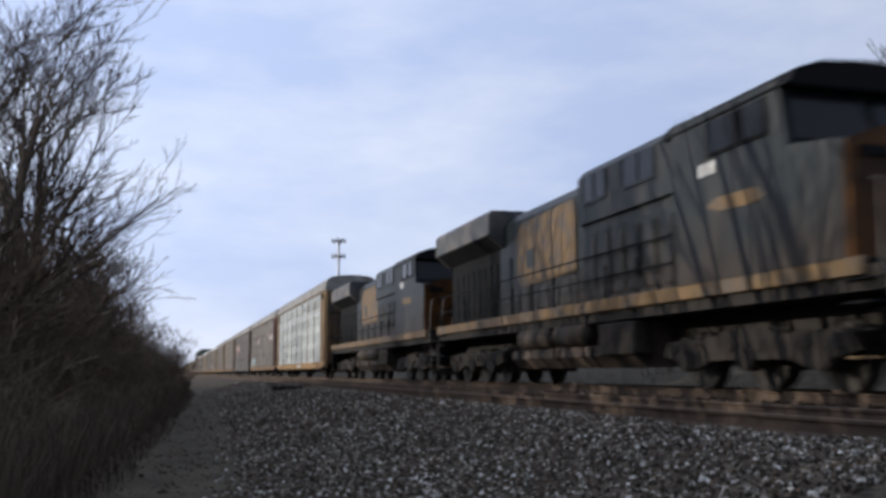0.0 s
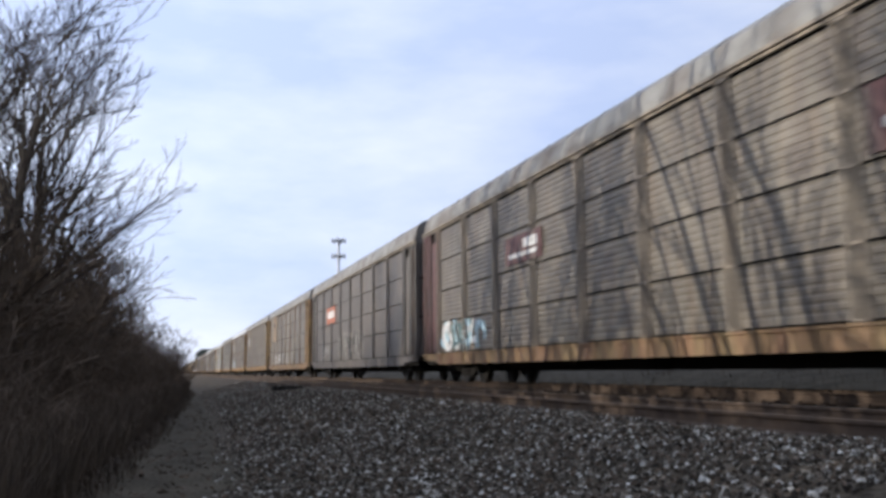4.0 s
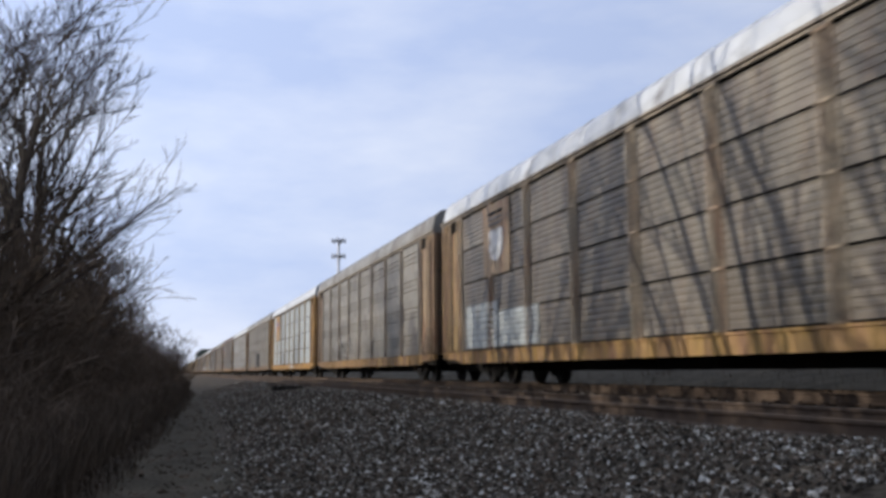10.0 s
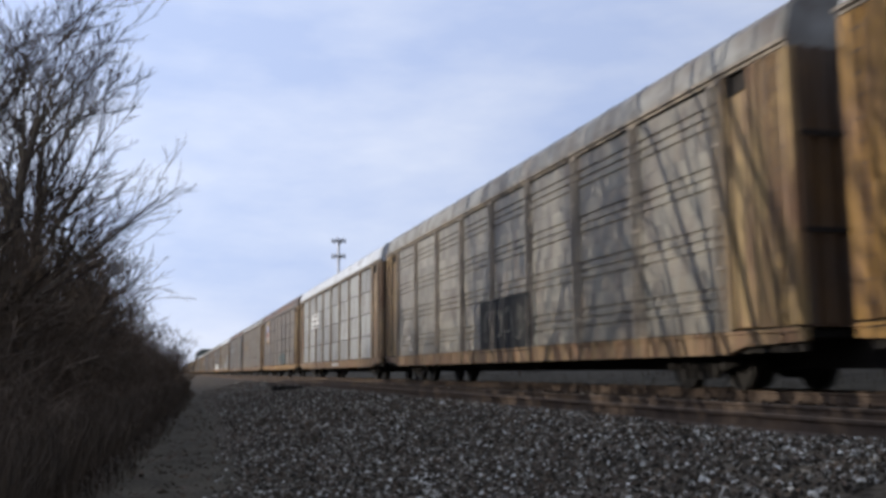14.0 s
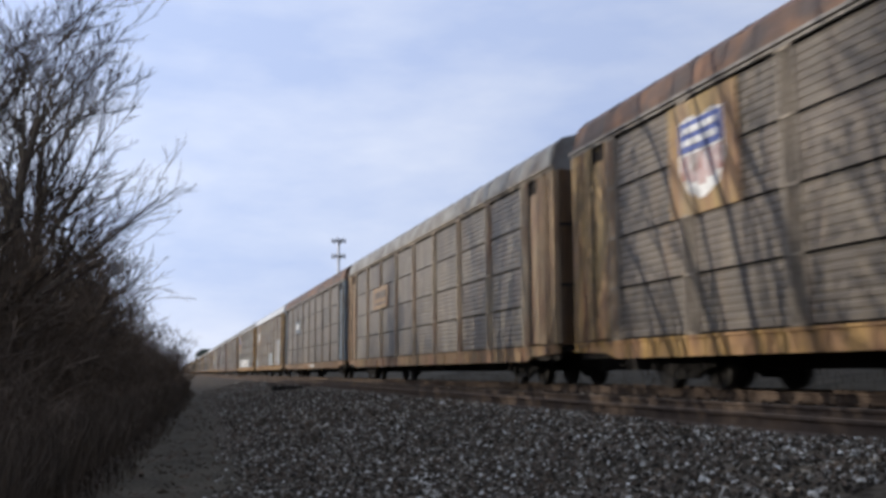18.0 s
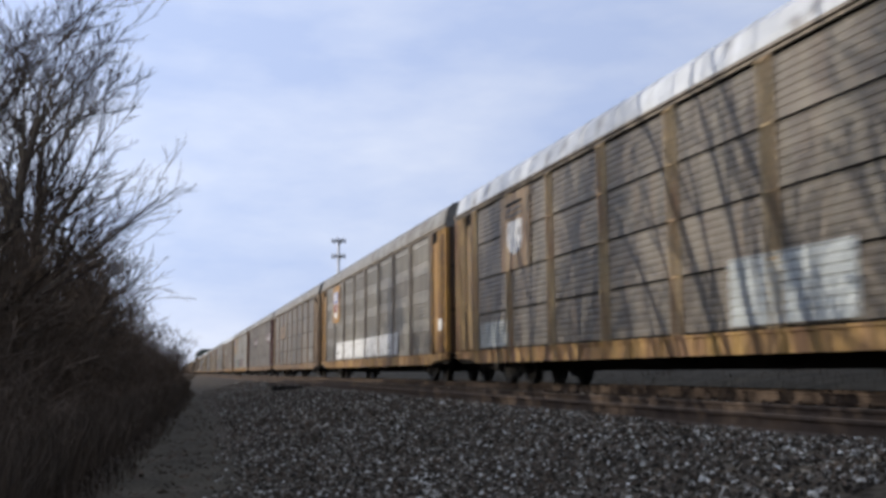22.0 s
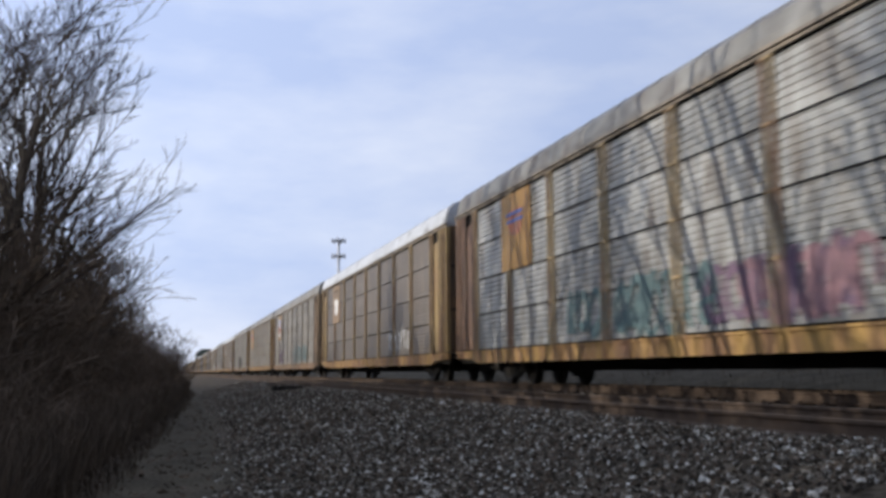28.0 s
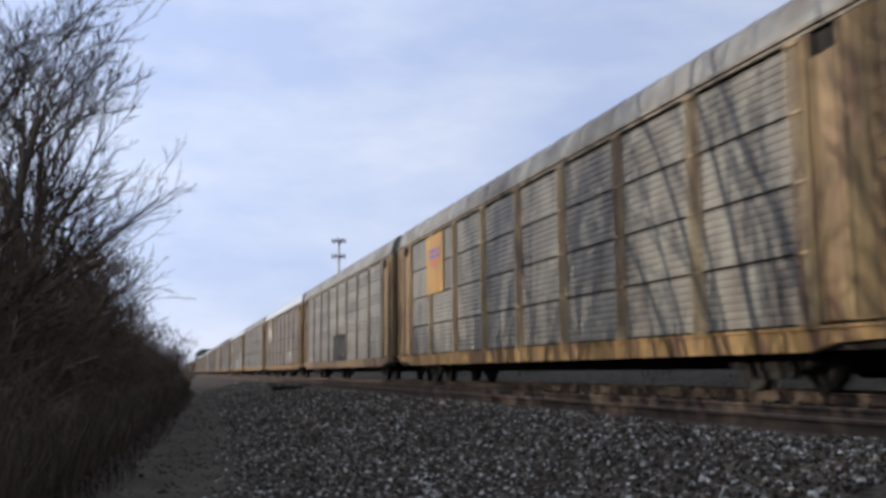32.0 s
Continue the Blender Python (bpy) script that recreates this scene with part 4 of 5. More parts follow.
def locomotive(number):
    def part(name, shape, material, parent, label="", at=None):
        return PART(name, raised(shape) if isinstance(shape, Geo) else shape, material, parent, label, at)

    lo = thing("locomotive", "grimy dark blue diesel freight locomotive with yellow trim, pulling the train", "locomotive", "locomotives of the train")
    W = 1.53
    part("underframe", Geo().box(-W + 0.1, W - 0.1, 0.9, LOCO_L - 0.9, 1.15, 1.5).box(-0.5, 0.5, 0.5, LOCO_L - 0.5, 0.8, 1.2), M_UNDER, lo)
    for x0, x1 in ((-W, -W + 0.1), (W - 0.1, W)):
        part("walkway_sill", Geo().soft_box(x0, x1, 1.2, LOCO_L - 0.9, 1.36, 1.62, 0.01), M_LOCOYEL, lo, "yellow painted walkway edge")
    part("walkway", Geo().box(-W + 0.1, W - 0.1, 1.2, LOCO_L - 0.9, 1.52, 1.60), M_LOCODARK, lo)
    # fuel tank, air tanks
    t = part("fuel_tank", Geo().prism([(-1.0, 1.12), (-1.05, 0.78), (-1.35, 0.72), (-1.38, 0.55), (-1.15, 0.34), (1.15, 0.34), (1.42, 0.75), (1.35, 1.12)], 8.0, 15.2), M_TANK, lo, "dusty steel fuel tank")
    part("tank_bracket", Geo().box(-1.42, -1.36, 10.0, 10.08, 0.5, 0.72).box(-1.42, -1.36, 12.15, 12.23, 0.5, 0.72).box(-1.42, -1.36, 14.5, 14.58, 0.5, 0.72), M_UNDER, t)
    for y0, y1 in ((10.2, 12.0), (12.35, 14.45)):
        g = Geo()
        g.smooth = True
        g.tube([(-1.32, y0, 0.96), (-1.32, y0 + 0.07, 0.96), (-1.32, y0 + 0.12, 0.96), (-1.32, y1 - 0.12, 0.96), (-1.32, y1 - 0.07, 0.96), (-1.32, y1, 0.96)], [0.06, 0.18, 0.215, 0.215, 0.18, 0.06], 16)
        tank = part("air_tank", g, M_TANK, lo, "long dusty air reservoir")
        for y in (y0 + 0.4, y1 - 0.4):
            part("tank_strap", Geo().prism([(-1.32 + 0.225 * math.cos(q * 0.524), 0.96 + 0.225 * math.sin(q * 0.524)) for q in range(12)], y, y + 0.06), M_UNDER, tank)
    locker = part("side_locker", Geo().soft_box(-1.5, -1.1, 7.8, 9.4, 0.55, 1.09, 0.02), M_TRUCK, lo, "dusty grey equipment locker")
    for y in (8.15, 8.55, 9.0):
        part("locker_rib", Geo().box(-1.52, -1.5, y, y + 0.05, 0.58, 1.06), M_TRUCK, locker)
    # long hood, its doors and roof
    hood = part("long_hood", Geo().prism([(-1.02, 1.6), (1.02, 1.6), (1.02, 4.35), (0.78, 4.62), (-0.78, 4.62), (-1.02, 4.35)], 10.3, 17.0), M_LOCOBLUE, lo, "dark blue engine hood")
    for i in range(9):
        y = 10.45 + i * 0.70
        part("hood_door", Geo().soft_box(-1.05, -1.02, y, y + 0.64, 1.75, 3.35 if y < 11.1 or y > 15.4 else 2.36, 0.006), M_LOCOBLUE, hood)
        part("door_latch", Geo().box(-1.07, -1.05, y + 0.05, y + 0.1, 2.0, 2.2), M_LOCOGREY, hood)
    part("emblem_panel", Geo().prism([(11.5, 2.5), (15.2, 2.42), (15.5, 2.7), (15.55, 3.85), (15.1, 4.2), (11.6, 4.28), (11.45, 4.0)], -1.066, -1.055, "x"), M_LOCOYEL, hood, "large dull yellow emblem panel")
    part("exhaust_stack", Geo().soft_box(-0.5, 0.5, 11.2, 12.4, 4.62, 4.8, 0.04), M_LOCODARK, hood)
    part("roof_hatch", Geo().soft_box(-0.6, 0.6, 10.5, 11.1, 4.62, 4.74, 0.03).soft_box(-0.55, 0.55, 13.2, 15.6, 4.62, 4.73, 0.03), M_LOCODARK, hood)
    # wide auxiliary cab behind the crew cab: narrow doors below, a full-width box with square vents above
    blow = part("auxiliary_cab", Geo().prism([(-1.34, 1.6), (1.34, 1.6), (1.34, 3.38), (1.44, 3.42), (1.44, 4.5), (1.28, 4.68), (-1.28, 4.68), (-1.44, 4.5), (-1.44, 3.42), (-1.34, 3.38)], 6.02, 10.4), M_LOCOBLUE, lo, "dark blue auxiliary cab")
    for y0, y1 in ((9.0, 10.1), (6.85, 8.15)):
        part("intake_grille", Geo().box(-1.452, -1.44, y0, y1, 3.9, 4.48), M_GLASS, blow, "dark square air intake")
        part("grille_frame", Geo().box(-1.475, -1.44, y0 - 0.05, y1 + 0.05, 3.83, 3.895).box(-1.475, -1.44, y0 - 0.05, y0 - 0.005, 3.9, 4.48).box(-1.475, -1.44, (y0 + y1) / 2 - 0.03, (y0 + y1) / 2 + 0.03, 3.9, 4.48).box(-1.475, -1.44, y1 + 0.005, y1 + 0.05, 3.9, 4.48), M_LOCOBLUE, blow)
    for i in range(6):
        y = 6.2 + i * 0.70
        d = part("tall_door", Geo().soft_box(-1.37, -1.34, y, y + 0.62, 1.75, 3.2, 0.006), M_LOCOBLUE, blow)
        part("door_bar", Geo().box(-1.395, -1.37, y + 0.08, y + 0.13, 1.95, 3.05), M_GRAB if i in (3, 4, 5) else M_LOCODARK, d)
    # radiator with its flared wing
    rad = part("radiator_housing", Geo().prism([(-1.02, 1.6), (1.02, 1.6), (1.02, 3.75), (-1.02, 3.75)], 17.0, 22.0), M_LOCODARK, lo, "black-painted radiator housing")
    for i in range(8):
        y = 17.2 + i * 0.58
        part("radiator_door", Geo().soft_box(-1.05, -1.02, y, y + 0.48, 1.8, 3.3, 0.006), M_LOCODARK, rad)
    part("radiator_wing", Geo().prism([(-1.02, 3.7), (1.02, 3.7), (1.52, 4.12), (1.52, 4.72), (1.42, 4.84), (-1.42, 4.84), (-1.52, 4.72), (-1.52, 4.12)], 16.6, 22.4), M_LOCOGREY, rad, "grey flared radiator wing")
    part("wing_screen", Geo().prism([(-1.07, 3.74), (-1.03, 3.70), (-1.46, 4.06), (-1.50, 4.10)], 16.8, 22.2), M_LOCODARK, rad)
    # wide-nosed cab
    cab = part("cab", Geo().prism([(1.5, 1.6), (1.42, 3.22), (1.5, 3.32), (2.6, 3.48), (2.78, 4.55), (6.0, 4.62), (6.0, 1.6)], -W, W, "x"), M_LOCOBLUE, lo, "dark blue wide cab")
    part("cab_roof", Geo().prism([(-W - 0.03, 4.42), (-W + 0.12, 4.66), (-W + 0.6, 4.82), (0, 4.88), (W - 0.6, 4.82), (W - 0.12, 4.66), (W + 0.03, 4.42), (W - 0.1, 4.40), (-W + 0.1, 4.40)], 2.45, 6.3), M_LOCODARK, cab)
    for y0, y1 in ((3.15, 3.75), (3.95, 4.75)):
        part("side_window", Geo().box(-W - 0.012, -W, y0, y1, 3.82, 4.36), M_GLASS, cab)
        part("window_frame", Geo().box(-W - 0.03, -W - 0.0, y0 - 0.06, y1 + 0.06, 3.75, 3.82).box(-W - 0.03, -W, y0 - 0.06, y0, 3.82, 4.36).box(-W - 0.03, -W, y1, y1 + 0.06, 3.82, 4.36), M_LOCODARK, cab)
    for x0, x1 in ((-1.42, -0.12), (0.12, 1.42)):
        part("windshield", Geo().prism([(2.59, 3.58), (2.72, 4.36), (2.69, 4.37), (2.56, 3.59)], x0, x1, "x"), M_GLASS, cab)
    for i in range(2):
        part("cab_bar", Geo().box(-W - 0.012, -W, 4.6 + i * 0.3, 4.76 + i * 0.3, 3.46, 3.68), M_WHITE, cab)
    part("cab_emblem", Geo().prism([(3.2, 2.83), (3.5, 3.0), (4.6, 3.02), (4.9, 2.9), (4.5, 2.78), (3.5, 2.74)], -W - 0.012, -W, "x"), M_LOCOYEL, cab, "small yellow winged emblem")
    nose = part("nose", Geo().prism([(-1.5, 1.62), (1.5, 1.62), (1.5, 3.28), (0.85, 3.52), (-0.85, 3.52), (-1.5, 3.28)], 1.36, 1.5), M_LOCONOSE, lo, "yellow nose front, browned for its shade")
    part("nose_door", Geo().soft_box(-0.3, 0.35, 1.29, 1.40, 1.7, 2.8, 0.012), M_LOCONOSE, nose)
    for x in (-0.17, 0.17):
        part("headlight", Geo().tube([(x, 1.26, 3.02), (x, 1.42, 3.02)], 0.09, 16), M_GRAB, nose)
    part("number_box", Geo().box(-1.3, -0.8, 1.31, 1.42, 3.05, 3.2), M_LOCODARK, nose)
    part("pilot_plate", Geo().prism([(0.85, 0.35), (0.55, 0.2), (0.62, 1.0), (0.9, 1.08)], -1.2, 1.2, "x"), M_INNER, lo)
    part("rear_plate", Geo().box(-1.45, 1.45, LOCO_L - 0.95, LOCO_L - 0.85, 0.4, 1.6), M_LOCODARK, lo)
    for y0 in (1.0, LOCO_L - 1.7):
        for i in range(4):
            part("step", Geo().box(-W, -W + 0.35, y0, y0 + 0.6, 0.4 + i * 0.3, 0.43 + i * 0.3), M_LOCOYEL if i == 0 else M_LOCODARK, lo)
    for side in (-1, 1):
        for i in range(4):
            a, b = sorted((side * 0.72, side * 1.45))
            part("front_step", Geo().box(a, b, 0.62 + i * 0.05, 0.9, 0.34 + i * 0.28, 0.365 + i * 0.28), M_LOCODARK, lo)
            part("step_edge", Geo().box(a, b, 0.60 + i * 0.05, 0.62 + i * 0.05, 0.325 + i * 0.28, 0.375 + i * 0.28), M_GRAB, lo, "worn white step edge")
        for x in (side * 0.70, side * 1.47):
            part("grab_iron", Geo().tube([(x, 0.62, 0.33), (x, 0.72, 1.3), (x, 0.85, 1.75)], 0.018, 6), M_GRAB, lo)
    # dark patches worn into the emblem, two side doors' pale data bars
    for y0, y1, z0, z1 in ((14.2, 14.75, 2.9, 3.4),):
        part("emblem_patch", Geo().soft_box(-1.074, -1.066, y0, y1, z0, z1, 0.003), M_LOCOBLUE, hood, "dark blue shape on the emblem")
    for y in (15.3, 15.55, 16.3):
        part("data_bar", Geo().box(-1.058, -1.05, y, y + 0.14, 2.1, 2.2), M_GRAB, hood)
    # handrails
    rail = Geo()
    rail.tube([(-1.46, 6.2, 2.62), (-1.46, LOCO_L - 1.2, 2.62)], 0.022, 6)
    part("handrail", rail, M_LOCODARK, lo, "thin pipe handrail")
    part("handrail", Geo().tube([(-1.46, 6.2, 2.1), (-1.46, LOCO_L - 1.2, 2.1)], 0.018, 6), M_LOCODARK, lo)
    for i in range(12):
        y = 6.2 + i * (LOCO_L - 7.4) / 11
        part("stanchion", shared("stanchion", M_LOCODARK, lambda: Geo().box(-1.48, -1.44, -0.02, 0.02, 1.6, 2.62)), M_LOCODARK, lo, at=(0, y, 0))
    for x in (-1.45, -1.0, -0.6, 0.6, 1.0, 1.45):
        part("front_handrail", Geo().tube([(x, 0.9, 1.4), (x, 0.85, 2.0), (x + 0.1, 0.95, 2.65), (x * 0.9 + 0.15, 1.35, 2.75)], 0.02, 6), M_GRAB, lo, "worn pale grab rail")
    part("coupler", shared("coupler", M_UNDER, make_coupler), M_UNDER, lo, at=(0, 0.55, 0.1))
    for y in (4.3, LOCO_L - 4.3):
        add_truck(lo, y, 1.9, 0.53, 3, "loco_truck", make_loco_truck_frame, M_TRUCK)
    return lo


TRAIN += [(locomotive(1), -0.75 - LOCO_L), (locomotive(2), -0.2 - 2 * LOCO_L)]


# ---- bare trees and brush ----
def grow(limbs, twigs, rng, p, d, length, r, level, plan):
    last = level >= len(plan["kids"])
    n = 2 if last else plan["steps"][level]
    pts, rad = [p.copy()], [r]
    lift, wob = plan["lift"], plan["wobble"]
    for i in range(n):
        d = (d + Vector((rng.gauss(0, wob), rng.gauss(0, wob), rng.gauss(lift, wob)))).normalized()
        p = p + d * (length / n)
        pts.append(p.copy())
        rad.append(max(r * (1 - 0.75 * (i + 1) / n), plan["tip"]))
    if last:
        twigs.spike(pts, r)
        return
    (limbs if level < 2 else twigs).tube(pts, rad, plan["sides"][level])
    kids = plan["kids"][level]
    for i in range(kids):
        f = plan["from"][level] + (1 - plan["from"][level]) * (i + rng.random()) / kids
        s = min(int(f * n), n - 1)
        q = pts[s].lerp(pts[s + 1], f * n - s)
        ax = (pts[s + 1] - pts[s]).normalized()
        side = (Euler((0, 0, rng.uniform(0, 6.283))).to_matrix() @ Vector((1, 0, 0)))
        side = (side - ax * side.dot(ax)).normalized()
        a = radians(rng.uniform(*plan["angle"]))
        grow(limbs, twigs, rng, q, ax * math.cos(a) + side * math.sin(a), length * rng.uniform(*plan["shrink"]) * (1.15 - 0.45 * f),
             max(r * (1 - 0.7 * f) * 0.62, plan["tip"]), level + 1, plan)


def bare_tree(seed, height, label, kids=(9, 7, 5, 3), trunk=0.16, stems=0, tip=0.0078, angle=(17, 42), lift=0.05):
    rng = random.Random(seed)
    limbs, twigs = Geo(), Geo()
    limbs.smooth = twigs.smooth = True
    plan = {"lift": lift, "wobble": 0.085, "tip": tip, "steps": (6, 5, 3, 2), "sides": (8, 5, 3, 3), "kids": kids, "from": (0.25, 0.15, 0.15, 0.1), "angle": angle, "shrink": (0.42, 0.62)}
    if stems:
        plan["from"] = (0.4, 0.2, 0.15)
        for i in range(stems):
            a = 6.283 * (i + rng.random()) / stems
            le = rng.uniform(0.05, 0.34)
            grow(limbs, twigs, rng, Vector((0.35 * math.cos(a), 0.35 * math.sin(a), -0.3)), Vector((le * math.cos(a), le * math.sin(a), 1)), height * rng.uniform(0.8, 1.0), trunk * rng.uniform(0.6, 1.0), 0, plan)
    else:
        grow(limbs, twigs, rng, Vector((0, 0, -0.3)), Vector((rng.uniform(-.1, .1), rng.uniform(-.1, .1), 1)), height * 0.86, trunk, 0, plan)
    t = thing("bare_tree", label, "tree", "bare winter trees")
    part("trunk", limbs, M_BARK, t)
    part("crown", twigs, M_TWIG, t, "fine leafless twigs")
    return t


def shrub(seed, height, stems, label, material=None):
    rng = random.Random(seed)
    limbs, twigs = Geo(), Geo()
    plan = {"lift": 0.0, "wobble": 0.13, "tip": 0.0085, "steps": (3, 2), "sides": (4, 3), "kids": (7, 4), "from": (0.12, 0.15), "angle": (18, 52), "shrink": (0.28, 0.48)}
    for i in range(stems):
        a = rng.uniform(0, 6.283)
        lean = rng.uniform(0.05, 0.36)
        base = Vector((rng.uniform(-.9, .9), rng.uniform(-.9, .9), -0.15))
        grow(limbs, twigs, rng, base, Vector((lean * math.cos(a), lean * math.sin(a), 1)), height * rng.uniform(0.6, 1.0), 0.022, 0, plan)
    s = thing("leafless_shrub", label, "shrub", "thicket beside the path")
    part("branchwork", limbs, M_BRUSH, s)
    part("crown", twigs, M_BRUSH, s)
    return s


def set_tree(tree, first, x, y, rz, sc=1.0, keep=True):
    if not keep:
        return None
    m = pose(x, y, ground_z(x, y), 0, 0, rz)
    if first:
        tree.matrix_basis = m
        ob = tree
    else:
        ob = copy_thing(tree, m)
    ob.scale = (sc, sc, sc)
    return ob


TREE_KINDS = [bare_tree(11 + i, h, "tall leafless tree with fine grey-brown twigs", k) for i, (h, k) in
              enumerate(((10.5, (10, 7, 5, 3)), (9.0, (10, 7, 5, 3)), (12.0, (10, 7, 5, 3)), (7.5, (10, 7, 5, 4))))]
TREE_KINDS.append(bare_tree(31, 10.5, "tall leafless tree far along the thicket", (10, 7, 4), 0.15, 0, 0.014))
TREE_KINDS.append(bare_tree(36, 8.6, "wide-spreading leafless tree at the front of the thicket", (13, 8, 6, 4), 0.15, 0, 0.0088, (26, 54), 0.10))
# kind, x, y, turn, scale
LEFT_TREES = [(5, -4.3, 24.5, 140, 1.25), (2, -4.6, 27.0, 80, 0.95), (0, -4.2, 31.0, 120, 1.06), (1, -3.9, 29.0, 300, 1.25), (5, -4.4, 41.0, 310, 0.95), (5, -3.0, 37.0, 10, 0.72),
              (1, -7.4, 36.0, 15, 0.75), (3, -3.3, 43.0, 40, 0.8), (0, -5.4, 47.0, 250, 0.65), (3, -3.0, 52.0, 140, 0.65), (1, -4.5, 58.0, 10, 0.7),
              (3, -3.6, 64.0, 90, 0.7), (3, -2.8, 76.0, 10, 0.7), (3, -2.2, 95.0, 60, 0.75), (1, -3.0, 118.0, 100, 0.65), (0, -6.0, 150.0, 0, 0.7),
              # trees nearer than y = 15 are unseen, added to shade train and ballast
              (2, -7.5, 44.0, 160, 0.8), (0, -7.5, 62.0, 33, 0.75), (2, -8.5, 11.5, 0, 0.95), (1, -8.0, 8.5, 60, 1.1), (0, -10.5, 10.0, 300, 1.05), (4, -8.6, 9.2, 310, 1.05),
              (3, -8.0, 13.0, 210, 1.3), (0, -9.0, 14.2, 130, 1.0), (3, -7.5, 11.0, 100, 1.3)]
LEFT_TREES += [(4, -10.0 - 3.0 * (i % 2), 58.0 + 9.0 * i, 75.0 * i, 0.8 + 0.06 * (i % 4)) for i in range(15)]
FAR_TREES = [(1, 24.5, 27.0, 0, 1.1), (0, 25.5, 30.5, 90, 0.96), (2, 27.0, 44.0, 0, 0.9), (0, 24.0, 23.0, 70, 0.9), (1, 26.0, 19.5, 20, 1.0), (4, 23.5, 16.0, 150, 0.8), (4, 27.5, 26.0, 200, 0.95), (3, 22.5, 20.5, 200, 1.1), (4, 29.0, 33.0, 0, 0.95),
             (4, 31.0, 45.0, 90, 0.8), (4, 30.0, 60.0, 180, 0.85), (4, 25.0, 12.0, 280, 0.95), (4, 24.0, 8.0, 10, 0.9),
             (1, 20.5, 25.0, 140, 0.8), (3, 20.0, 22.5, 30, 1.05), (4, 22.0, 28.5, 310, 0.7), (4, 23.0, 36.0, 15, 0.65), (4, 24.5, 32.5, 95, 0.72), (1, 21.5, 20.5, 200, 0.95)]
used = set()
for kind, x, y, rz, sc in LEFT_TREES + FAR_TREES:
    set_tree(TREE_KINDS[kind], kind not in used, x, y, rz, sc)
    used.add(kind)


def leaning_tree(seed, x, y, stems, label):
    """Several slender stems from one root; each stem: foot along y, lean, bend, height, radius."""
    rng = random.Random(seed)
    t = thing("bare_tree", label, "tree", "bare winter trees", at=(x, y, ground_z(x, y)))
    plan = {"lift": 0.02, "wobble": 0.09, "tip": 0.009, "steps": (5, 4, 3), "sides": (8, 5, 3), "kids": (0, 5, 4), "from": (0.2, 0.25, 0.2), "angle": (16, 40), "shrink": (0.35, 0.6)}
    twigs = Geo()
    twigs.smooth = True
    for foot, lean, bend, height, r in stems:
        limbs = Geo()
        limbs.smooth = True
        pts, rad = [], []
        for i in range(11):
            f = i / 10
            z = height * f
            pts.append(Vector((rng.gauss(0, 0.03) + foot * 0.2, foot + lean * z + bend * z * z + rng.gauss(0, 0.03), z - 0.25)))
            rad.append(r * (1 - 0.78 * f))
        limbs.tube(pts, rad, 8)
        for _ in range(6):
            f = rng.uniform(0.38, 0.95)
            s = int(f * 10)
            ax = (pts[s + 1] - pts[s]).normalized()
            side = Vector((rng.uniform(-0.4, 0.4), rng.choice((-1, 1)), 0.2))
            grow(limbs, twigs, rng, pts[s], (ax + side * rng.uniform(0.25, 0.6)).normalized(), height * rng.uniform(0.14, 0.26), r * (1 - 0.78 * f) * 0.55, 1, plan)
        part("trunk", limbs, M_BARK, t)
    part("crown", twigs, M_TWIG, t, "fine leafless twigs")


leaning_tree(5, -6.5, 16.9, ((-0.3, 0.28, 0.012, 12.5, 0.17), (-0.9, 0.24, 0.005, 12.0, 0.18), (0.9, 0.20, 0.033, 11.0, 0.14), (0.7, 0.30, 0.008, 11.5, 0.10), (0.1, 0.22, 0.004, 12.0, 0.11),
                             (-0.8, 0.12, 0.004, 8.5, 0.15)), "many-stemmed leaning leafless tree beside the path")
leaning_tree(6, -6.5, 14.3, ((-0.2, 0.25, 0.014, 12.5, 0.16), (-0.7, 0.12, 0.004, 10.0, 0.10), (0.4, 0.22, 0.006, 11.0, 0.08), (0.1, 0.3, 0.010, 10.5, 0.07)), "four-stemmed leaning leafless tree beside the path")
leaning_tree(9, -7.6, 15.6, ((-0.5, 0.18, 0.010, 10.5, 0.08), (0.0, 0.26, 0.004, 11.0, 0.09), (0.5, 0.10, 0.012, 9.5, 0.07)), "slender leafless tree behind the shrubs")
leaning_tree(7, -6.5, 19.6, ((-0.4, 0.20, 0.012, 10.0, 0.085), (0.2, 0.27, 0.006, 11.0, 0.075), (0.6, 0.16, 0.016, 10.5, 0.09)), "slender three-stemmed leafless tree beside the path")
leaning_tree(8, -6.5, 30.0, ((0.0, -0.52, -0.012, 10.5, 0.14), (0.3, -0.2, 0.0, 11.0, 0.13)), "leafless tree leaning out of the thicket")

SHRUB_KINDS = [shrub(51 + i, h, n, "dense brown leafless shrub") for i, (h, n) in enumerate(((3.6, 13), (2.8, 12), (5.0, 14), (1.8, 12)))]
rng = random.Random(77)
used = set()
for i in range(125):
    y = 10 + 150 * (i / 125) ** 1.75
    near = 1.7 if y < 42 else 0.8
    off = near + rng.uniform(0.0, 5.6)
    x = brush_edge(y) - off
    kind = 3 if off < near + 0.6 else (rng.choice((0, 1, 1)) if off < near + 2.2 else rng.choice((0, 2, 2)))
    set_tree(SHRUB_KINDS[kind], kind not in used, x, y, rng.uniform(0, 360), rng.uniform(0.8, 1.2), y < 80 or i % 2 == 0)
    used.add(kind)
for i in range(44):
    y = 16 + 36 * i / 44
    set_tree(SHRUB_KINDS[rng.choice((0, 2, 2))], False, brush_edge(y) - rng.uniform(3.7, 6.5), y, rng.uniform(0, 360), rng.uniform(1.05, 1.4))
